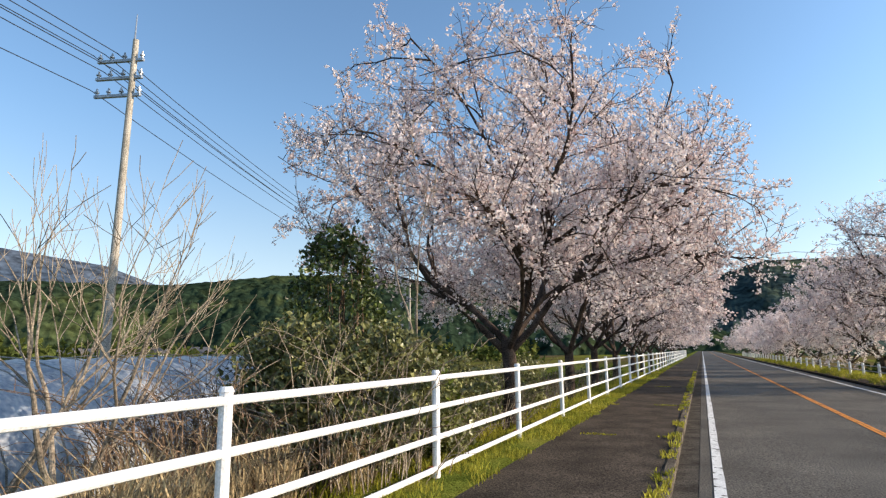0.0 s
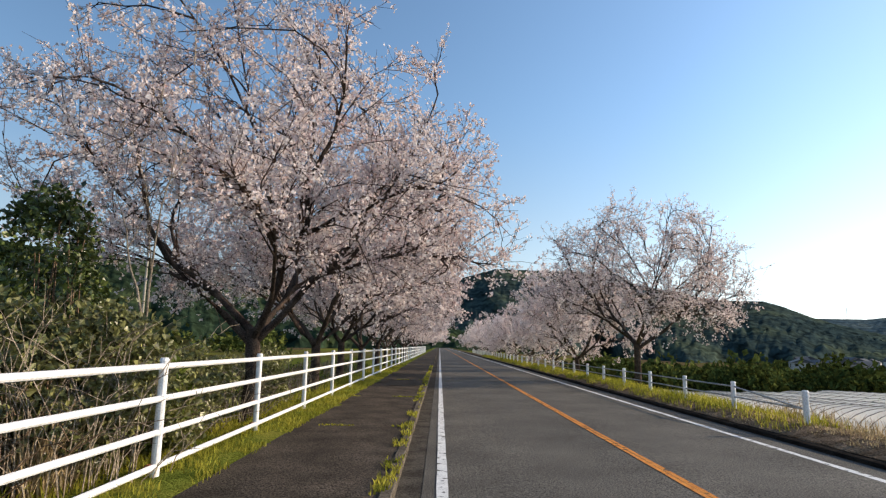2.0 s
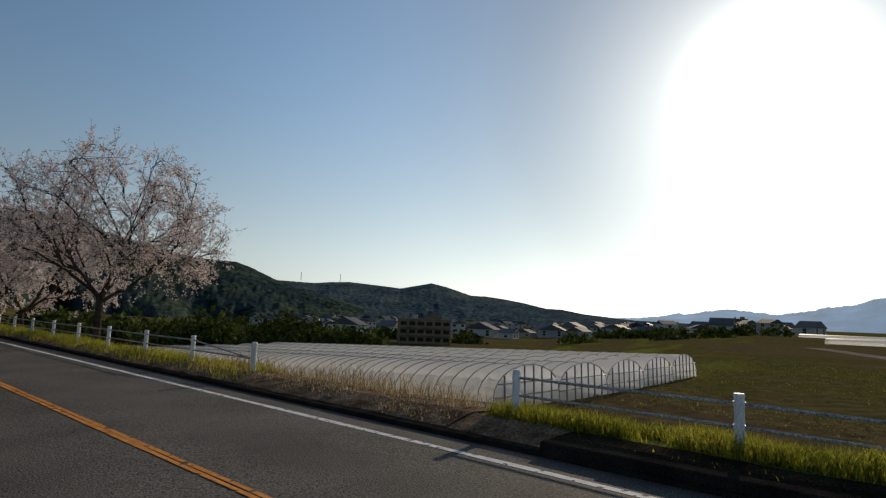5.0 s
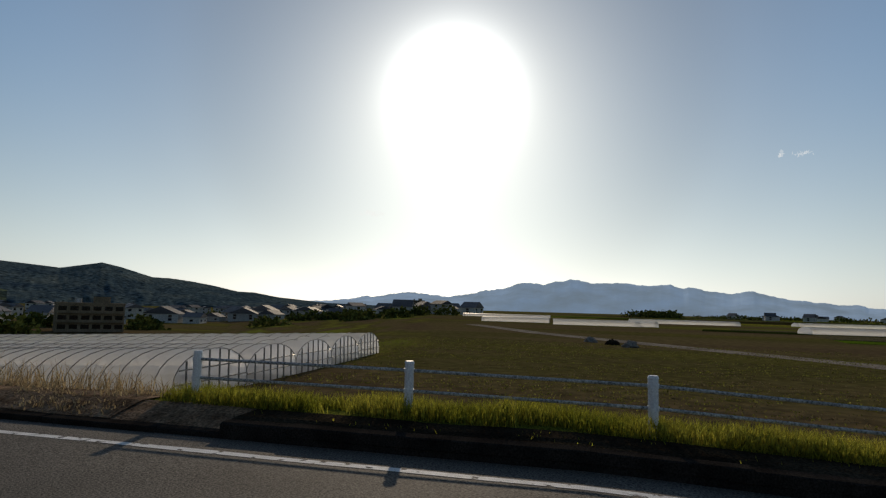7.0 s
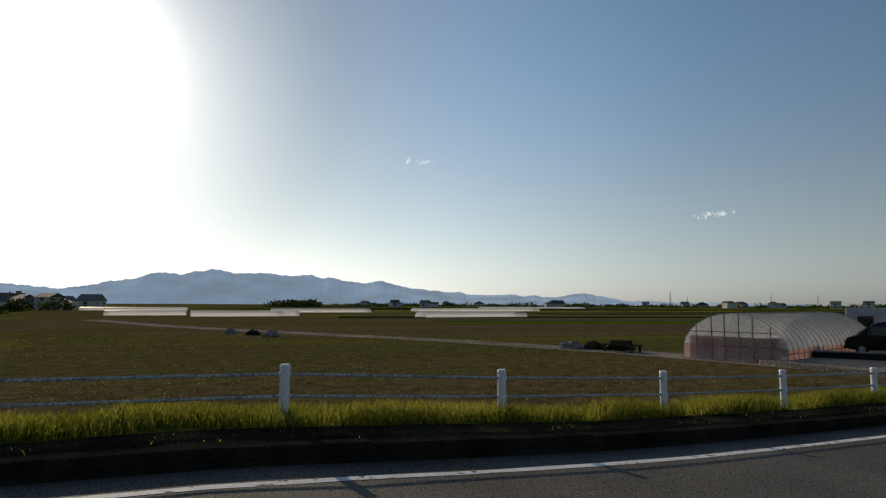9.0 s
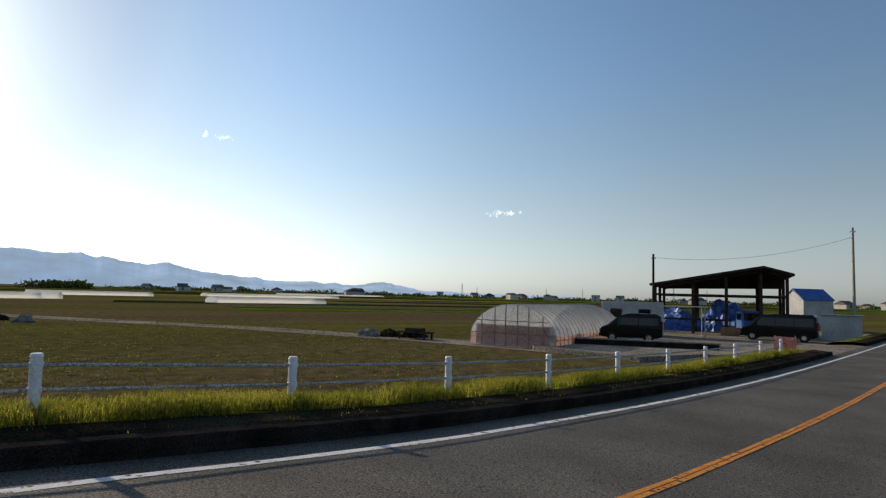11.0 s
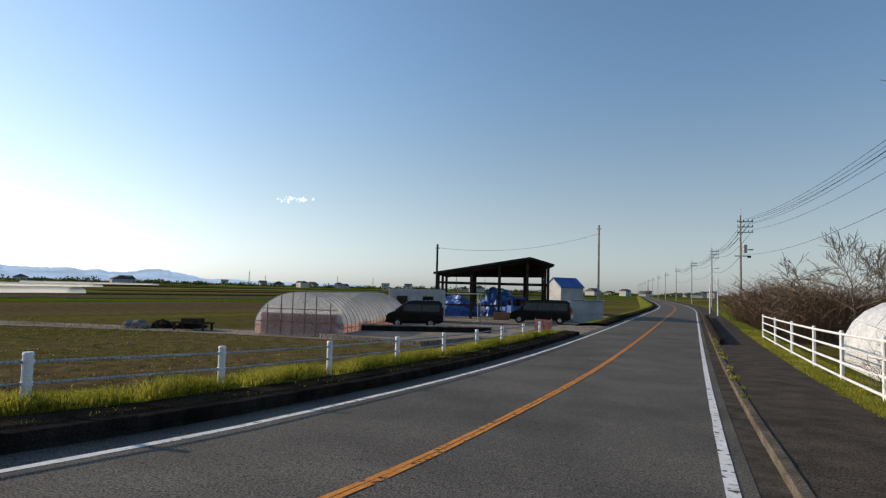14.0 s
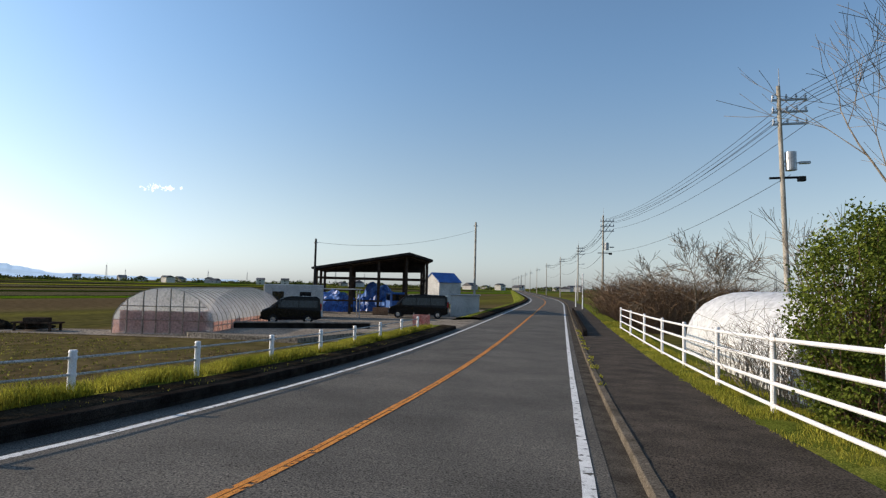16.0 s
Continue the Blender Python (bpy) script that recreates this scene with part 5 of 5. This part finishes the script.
def bare_tree(m, tall, label, seed, mat, spread=0.7, limbs=3, first=1.0, rise=0.1, lean=(0, 0), kids={4: 3, 3: 3, 2: 4, 1: 4}, thick=0.09, up=(0.7, 1.2), thin=0.005):
    rng = random.Random(seed)
    root = thing("bare_tree", m, label, "tree", "bare trees")
    w = Wood(seed)
    w.thin = thin
    k = tall / 5
    fork = Vector((lean[0] * 0.5, lean[1] * 0.5, first))
    w.limb([Vector((0, 0, -0.6)), Vector((0.03, 0, 0.2)), fork], [thick * k * 1.3, thick * k, thick * k * 0.9], 8)
    for i in range(limbs):
        a = 2 * math.pi * (i + rng.uniform(-0.3, 0.3)) / limbs
        d = Vector((math.cos(a) * 0.8 + lean[0], math.sin(a) * 0.8 + lean[1], rng.uniform(*up))).normalized()
        w.grow(fork, d, 1.75 * k, thick * k * 0.55, 4, spread, rise, kids, 0.68)
    mesh_ob("trunk", w.v, w.f, mat, root)
    tagged(mesh_ob("twig_mass", w.tv, w.tf, mat, root), kind="stuff")
    return root


# beside the footpath, north
leafy_bush(pose(-4.75, 7.0, -0.45), [(0, 0, 1.2, 1.3, 1.0, 1.0), (0.5, 0.5, 1.6, 1.0, 0.9, 0.8), (-0.4, -0.1, 1.5, 0.9, 0.8, 1.0), (0.7, 1.3, 0.9, 0.8, 0.8, 0.8)], 23000, 0.09, leaf_olive, "dense evergreen shrub with glossy olive leaves behind the fence", 3)
leafy_bush(pose(-5.4, 8.2, -0.6), [(0, 0, 2.6, 0.75, 0.7, 1.6), (0.1, 0, 1.2, 0.8, 0.8, 1.0)], 11000, 0.09, leaf_green, "tall dark evergreen shrub behind the fence", 5)
leafy_bush(pose(-4.0, 8.6, -0.25), [(0, 0, 0.8, 0.55, 0.5, 0.75)], 1200, 0.10, leaf_bright, "small bright green shrub behind the fence", 7)
thicket(pose(-5.6, 5.6, -0.6), 1.5, 1.1, 2.0, 260, brown_twig, "tangle of bare brown brambles behind the fence", 1)
thicket(pose(-4.4, 6.8, -0.3), 1.2, 1.0, 2.3, 150, pale_bark, "bare pale twigs growing through the shrub", 2, 0.006)
thicket(pose(-6.6, 7.2, -0.9), 1.6, 1.3, 2.4, 220, brown_twig, "tangle of bare brown brambles on the bank", 4)
for i, (x, y) in enumerate(((-5.2, 10.6), (-6.4, 13.0), (-5.0, 13.2), (-6.6, 18.5), (-5.4, 21.5), (-6.5, 25), (-5.6, 31))):
    thicket(pose(x, y, WEST(x)), 1.2, 1.3, 1.7, 120, brown_twig if i % 2 else pale_bark, "bare brown undergrowth beneath the cherry trees", 30 + i)
for i, (x, y) in enumerate(((-5.9, 11.8), (-5.6, 15.0), (-6.8, 20), (-6.2, 28), (-6.0, 36), (-6.3, 46))):
    leafy_bush(pose(x, y, WEST(x)), [(0, 0, 0.7, 0.9, 0.9, 0.7)], 1300, 0.12, leaf_bright if i % 2 else leaf_green, "low green shrub beneath the cherry trees", 50 + i)
bare_tree(pose(-6.4, 4.5, -0.6), 5.0, "bare pale sapling with forked branches behind the fence", 61, pale_bark, 0.6, 4, 0.5, 0.25, (0.15, 0.1), {4: 3, 3: 3, 2: 3, 1: 2}, 0.075)
bare_tree(pose(-7.9, 4.6, -1.0), 5.2, "bare pale sapling with forked branches behind the fence", 64, pale_bark, 0.6, 3, 0.6, 0.3, (0.1, 0.2), {4: 3, 3: 3, 2: 3, 1: 2}, 0.075)
bare_tree(pose(-3.85, 7.9, -0.05), 4.2, "slender sapling with a few young leaves beside the fence", 66, pale_bark, 0.5, 2, 1.7, 0.3, (0.05, 0.0), {4: 2, 3: 2, 2: 2, 1: 2}, 0.045, (1.2, 1.8))
for x, y, sd in ((-4.7, 10.6, 8), (-5.3, 12.4, 9), (-5.0, 16.2, 11)):
    leafy_bush(pose(x, y, WEST(x)), [(0, 0, 0.8, 1.0, 1.0, 0.8), (0.3, 0.4, 1.2, 0.7, 0.7, 0.6)], 5000, 0.09, leaf_olive, "olive evergreen shrub in the undergrowth behind the fence", sd)
# beside the footpath, south
leafy_bush(pose(-2.85, -10.9, -0.75), [(0, 0, 1.9, 1.1, 1.1, 1.7), (-0.7, 0.4, 2.2, 1.0, 1.0, 1.6), (0.2, 0.5, 0.9, 0.8, 0.7, 0.8), (-1.5, -0.3, 2.6, 1.2, 1.1, 1.5)], 60000, 0.055, leaf_bright, "tall bright green bamboo-like shrub behind the fence", 70, 20)
for i, (x, y, h) in enumerate(((-2.6, -13.2, 2.2), (-2.0, -15.6, 2.2), (-1.9, -18.3, 2.0), (-3.4, -12.2, 2.6))):
    thicket(pose(x, y, -1.1), 1.0, 1.1, h, 70, pale_bark, "bare leafless shrub before the white tunnel", 72 + i, 0.006)
bare_tree(pose(-5.2, -11.6, -1.2), 8.0, "bare tree with long thin branches over the fence", 80, pale_bark, 0.55, 5, 2.0, 0.12, (0.1, -0.05), {4: 2, 3: 3, 2: 3, 1: 3}, 0.05, (0.7, 1.2), 0.006)
bare_tree(pose(-4.9, -23.5, -1.4), 5.6, "bare tree with long thin branches beside the tunnel", 84, pale_bark, 0.55, 4, 1.8, 0.1, (0.2, -0.1), {4: 3, 3: 3, 2: 3, 1: 2}, 0.06, (0.7, 1.2), 0.008)
bare_tree(pose(-1.3, -46.0, PLAIN) @ Matrix.Diagonal((1.15, 1.15, 0.95, 1)), 6.2, "wide flat-topped bare tree behind the fence", 88, pale_bark, 0.8, 5, 2.4, 0.08, (0, 0), {4: 4, 3: 4, 2: 4, 1: 4}, 0.09, (0.35, 0.7), 0.016)
for i, (x, y) in enumerate(((0.2, -47), (2.4, -52), (3.8, -57), (5.2, -62), (1.0, -55), (-3.5, -48))):
    thicket(pose(x, y, PLAIN), 2.4, 2.4, 4.2, 420, brown_twig, "reddish brown leafless thicket beside the footpath", 90 + i, 0.014, 4)
for x, y, h in ((10.4, -72.0, 4.2), (12.3, -79.0, 3.6)):
    r = thing("white_post", pose(x, y, PLAIN + 0.6), "slim white roadside marker post", "post")
    part("pole", tube((0, 0, -0.4), (0, 0, h), 0.07, sides=8), fence_white, r)
    part("cap", tube((0, 0, h), (0, 0, h + 0.06), 0.085, sides=8), fence_white, r)


# low wall for a shadowed strip; its shadow is in the near-black colour
drain = thing("drain_wall", Matrix.Identity(4), "low steel-faced wall along the footpath, shadow painted into its black", "wall")
for k in range(9):
    u = -30.0 - 4 * k
    a, b = at(u, -0.75, 0), at(u - 3.9, -0.75, 0)
    c, d = at(u, -0.95, 0), at(u - 3.9, -0.95, 0)
    v = [a, b, d, c] + [q + Vector((0, 0, 0.36)) for q in (a, b, d, c)]
    mesh_ob("panel", v, [(4, 5, 6, 7), (0, 1, 5, 4), (1, 2, 6, 5), (2, 3, 7, 6), (3, 0, 4, 7)], dark_concrete, drain)

# crops and tufts on the near field
def tufts(name, count, x0, x1, y0, y1, size, mat, label, seed, cut):
    rng = random.Random(seed)
    pts = []
    while len(pts) < count:
        x, y = rng.uniform(x0, x1), rng.uniform(y0, y1)
        if noise.noise((x * 0.35, y * 0.08, seed)) + 0.5 * noise.noise((x * 1.3, y * 0.5, seed)) > cut and abs(((x * 0.95 + y * 0.2) % 1.1) - 0.55) < 0.3:
            for _ in range(3):
                pts.append(Vector((x + rng.gauss(0, 0.1), y + rng.gauss(0, 0.1), lie(math.hypot(x, y), math.atan2(x, y)) - (0.2 if x < 16 else 0.0) + 0.02)))
    v, f = leaves(pts, rng, size)
    return tagged(mesh_ob(name, v, f, mat), label, "crop", kind="stuff")


tufts("field_crop", 26000, 13, 62, -22, 22, 0.075, crop_leaf, "rows of low green crop in the brown field", 1, -0.1)
tufts("field_stubble", 18000, 13, 62, -22, 22, 0.07, surface("stubble", (0.10, 0.075, 0.04), (0.20, 0.155, 0.085), 2, 14, 0.95, bump=0, vary=0.3, translucent=0.4), "dry stubble in the brown field", 2, 0.0)

# ---- woods, town and far things ----
def wood_mass(name, spots, count, size, mat, label, seed):
    """A far wood: many leaf clumps over crowns at (x, y, z, radius, height)."""
    rng = random.Random(seed)
    pts = []
    for _ in range(count):
        x, y, z, r, h = rng.choice(spots)
        q = Vector((rng.gauss(0, 1), rng.gauss(0, 1), abs(rng.gauss(0, 1)))).normalized()
        q *= rng.uniform(0.6, 1.0) * (1 + 0.35 * noise.noise(q * 2.5 + Vector((x, y, 0))))
        pts.append(Vector((x + q.x * r, y + q.y * r, z + q.z * h)))
    v, f = leaves(pts, rng, size)
    return tagged(mesh_ob(name, v, f, mat), label, "woods", kind="stuff")


def spot(az, r, rad, h):
    a = radians(az)
    return (r * math.sin(a), r * math.cos(a), lie(r, a) - 0.5, rad, h)


rng = random.Random(77)
near_spots = [spot(rng.uniform(13, 40), rng.uniform(95, 190), rng.uniform(4, 8), rng.uniform(2.5, 6.0)) for _ in range(60)]
wood_mass("valley_wood", near_spots, 26000, 1.0, wood_leaf, "dark green wood below the road", 5)
far_spots = [spot(rng.uniform(28, 78), rng.uniform(220, 560), rng.uniform(3, 7), rng.uniform(2.5, 5)) for _ in range(110)]
wood_mass("town_trees", far_spots, 24000, 1.5, wood_leaf, "trees scattered through the far town", 6)
plain_spots = [spot(rng.uniform(92, 97.3), rng.uniform(560, 640), 9, 6.5) for _ in range(20)] + [spot(rng.uniform(98, 190), rng.uniform(700, 1000), rng.uniform(8, 18), rng.uniform(3, 6)) for _ in range(150)]
plain_spots += [spot(rng.uniform(-75, -14), rng.uniform(170, 320), rng.uniform(5, 9), rng.uniform(4, 9)) for _ in range(90)]
wood_mass("plain_woods", plain_spots, 26000, 2.2, wood_leaf, "low line of trees along the edge of the plain", 7)

house_wall = surface("house_wall", (0.34, 0.33, 0.31), (0.60, 0.58, 0.54), 0.02, 5, 0.8, bump=0)
house_roof = surface("house_roof", (0.045, 0.048, 0.055), (0.16, 0.15, 0.15), 0.03, 8, 0.6, bump=0.2)
block_wall = surface("block_wall", (0.20, 0.155, 0.10), (0.28, 0.22, 0.15), 0.3, 8, 0.85, bump=0.1)


def house(m, w, d, h, label, name="house"):
    root = thing(name, m, label, "house", "far houses")
    part("body", boxed(-w / 2, w / 2, -d / 2, d / 2, -1, h), house_wall, root)
    e, t = 0.5, h + w * 0.22
    v = [(-w / 2 - e, -d / 2 - e, h), (0, -d / 2 - e, t), (w / 2 + e, -d / 2 - e, h), (-w / 2 - e, d / 2 + e, h), (0, d / 2 + e, t), (w / 2 + e, d / 2 + e, h)]
    mesh_ob("roof", v, [(0, 1, 4, 3), (1, 2, 5, 4), (0, 2, 1), (3, 4, 5), (0, 3, 5, 2)], house_roof, root)
    for z in ((1.0, h - 1.7) if h > 4 else (1.0,)):
        for x in (-w * 0.28, w * 0.28):
            part("window", boxed(x - 0.8, x + 0.8, -d / 2 - 0.06, -d / 2 + 0.02, z, z + 1.2), glass_dark, root)
        part("window", boxed(-w / 2 - 0.06, -w / 2 + 0.02, -0.9, 0.9, z, z + 1.2), glass_dark, root)
    return root


rng = random.Random(31)
types = [house(pose(*spot(52.5, 330, 0, 0)[:3], 0, 0, -52), 9, 8, 5.6, "two-storey house with a dark tiled roof in the far town"),
         house(pose(*spot(38.5, 300, 0, 0)[:3], 0, 0, 30), 12, 9, 3.4, "low house with a dark roof in the far town"),
         house(pose(*spot(57.5, 350, 0, 0)[:3], 0, 0, -70), 16, 9, 4.2, "long pale workshop in the far town")]
for i in range(120):
    az, r = rng.uniform(30, 79), rng.uniform(270, 620)
    if 42.0 < az < 48.6 and r < 260:
        continue
    x, y, z = spot(az, r, 0, 0)[:3]
    copy_thing(types[i % 3], pose(x, y, z + 0.5, 0, 0, rng.uniform(-90, 90)) @ Matrix.Scale(rng.uniform(0.7, 1.0), 4))
for az, r in ((-54.6, 270), (-52.7, 280), (-48.5, 265), (-45, 250), (-58, 270), (-40, 260), (-36, 275)):
    x, y, z = spot(az, r, 0, 0)[:3]
    copy_thing(types[1], pose(x, y, z + 0.5, 0, 0, rng.uniform(-90, 90)))
for i in range(46):
    az, r = rng.uniform(100, 186), rng.uniform(600, 950)
    x, y, z = spot(az, r, 0, 0)[:3]
    copy_thing(types[(i * 2) % 3], pose(x, y, z + 0.5, 0, 0, rng.uniform(-90, 90)))


def block(m, w, d, floors, label):
    root = thing("apartment_block", m, label, "building")
    h = floors * 2.6
    part("body", boxed(-w / 2, w / 2, -d / 2, d / 2, -1, h), block_wall, root)
    part("parapet", boxed(-w / 2 - 0.15, w / 2 + 0.15, -d / 2 - 0.15, d / 2 + 0.15, h, h + 0.5), block_wall, root)
    part("stair_head", boxed(1.0, 5.0, -2, 2, h + 0.5, h + 2.3), block_wall, root)
    part("water_tank", tube((-3, 0, h + 0.5), (-3, 0, h + 1.8), 0.9, sides=14), steel, root)
    for k in range(floors):
        for j in range(6):
            x = -w / 2 + (j + 0.5) * w / 6
            fr = part("window", boxed(x - 1.0, x + 1.0, -d / 2 - 0.05, -d / 2 + 0.03, k * 2.6 + 0.9, k * 2.6 + 2.1), glass_dark, root)
        part("balcony", boxed(-w / 2, w / 2, -d / 2 - 0.9, -d / 2 - 0.05, k * 2.6 + 0.1, k * 2.6 + 0.28), block_wall, root)
    return root


x, y, z = spot(45.6, 205, 0, 0)[:3]
block(pose(x, y, z + 0.6, 0, 0, -40), 17, 10, 3, "brown three-storey apartment block at the town's edge")
x, y, z = spot(73.4, 620, 0, 0)[:3]
block(pose(x, y, PLAIN, 0, 0, -73), 15, 12, 4, "grey far apartment block on the plain")


def mast(m, tall, label):
    root = thing("radio_mast", m, label, "mast", "far masts")
    for sx in (-1, 1):
        for sy in (-1, 1):
            part("leg", tube((sx * tall * 0.05, sy * tall * 0.05, 0), (sx * tall * 0.012, sy * tall * 0.012, tall), tall * 0.008, sides=4), steel, root)
    for k in range(1, 7):
        z = tall * k / 7
        r = tall * (0.05 - 0.038 * k / 7)
        part("brace", tube((-r, -r, z), (r, r, z + tall / 9), tall * 0.005, sides=4), steel, root)
    part("antenna", tube((0, 0, tall), (0, 0, tall * 1.15), tall * 0.006, sides=4), steel, root)
    return root


for az, r, h in ((129.4, 900, 21), (130.8, 950, 16), (137.3, 900, 17), (140.6, 880, 16), (148.5, 900, 22), (151.2, 1000, 20), (166.0, 900, 20), (187.5, 600, 24)):
    x, y, z = spot(az, r, 0, 0)[:3]
    mast(pose(x, y, z), h, "thin steel lattice mast on the horizon")
for az, r, h in ((34.0, 1500, 0), (37.6, 1550, 0)):
    a = radians(az)
    mast(pose(r * math.sin(a), r * math.cos(a), r * math.tan(radians(2.85))), 20, "steel lattice mast on the hilltop")

# three small fair-weather clouds
cloud_white = bpy.data.materials.new("cloud_white")
cloud_white.use_nodes = True
cn, cl = cloud_white.node_tree.nodes, cloud_white.node_tree.links
# sunlit white comes from emission in the cloud material, mixed with transparency
cloud_glow, thin_air, veil = cn.new("ShaderNodeEmission"), cn.new("ShaderNodeBsdfTransparent"), cn.new("ShaderNodeMixShader")
cloud_glow.inputs[0].default_value, cloud_glow.inputs[1].default_value, veil.inputs[0].default_value = (1.0, 1.0, 1.0, 1), 2.0, 0.72
cl.new(cloud_glow.outputs[0], veil.inputs[1])
cl.new(thin_air.outputs[0], veil.inputs[2])
cl.new(veil.outputs[0], cn["Material Output"].inputs[0])
crng = random.Random(17)
for az, el, wide, high, count in ((68.8, 8.8, 58, 22, 55), (106.9, 13.4, 44, 9, 22), (105.4, 13.6, 14, 7, 8), (132.9, 7.85, 80, 9, 42)):
    a, pts = radians(az), []
    for _ in range(count):
        side, up = crng.gauss(0, 0.36) * wide, crng.gauss(0, 0.30) * high
        pts.append(Vector((2400 * math.sin(a) + side * math.cos(a), 2400 * math.cos(a) - side * math.sin(a), 2400 * math.tan(radians(el)) + up * (1 - abs(side) / wide))))
    v, f = leaves(pts, crng, 15.0)
    tagged(mesh_ob("backdrop_cloud", v, f, cloud_white), "small white wisp of cloud", "cloud", kind="structure")

surface("kerb_stone", (0.075, 0.064, 0.050), (0.17, 0.145, 0.115), 1.6, 50, 0.9, bump=0.5)
# ---- kerb stones, each laid against the next ----
def kerb_stones(parent, u0, u1, long, o0, o1, top, mat, label):
    me = bpy.data.meshes.new("kerb_stone")
    bm = boxed(0, o1 - o0, -long / 2 + 0.006, long / 2 - 0.006, -0.12, 0, 0.012)
    bm.to_mesh(me)
    bm.free()
    me.materials.append(mat)
    r, u = random.Random(3), u0
    while u < u1:
        a, b = at(u, o0), at(u + long, o0)
        mid = (a + b) / 2
        ob = new("kerb_stone", me)
        ob.parent = parent
        ob.matrix_world = pose(mid.x, mid.y, mid.z + top + r.uniform(-0.008, 0.008), math.degrees(math.atan2(b.z - a.z, long)), r.uniform(-1, 1), math.degrees(math.atan2(-(b.x - a.x), b.y - a.y)) + r.uniform(-0.3, 0.3))
        u += long


kerb_stones(bpy.data.objects["kerb"], -40, 42, 0.8, -0.625, -0.495, 0.105, MATS["kerb_stone"], "")
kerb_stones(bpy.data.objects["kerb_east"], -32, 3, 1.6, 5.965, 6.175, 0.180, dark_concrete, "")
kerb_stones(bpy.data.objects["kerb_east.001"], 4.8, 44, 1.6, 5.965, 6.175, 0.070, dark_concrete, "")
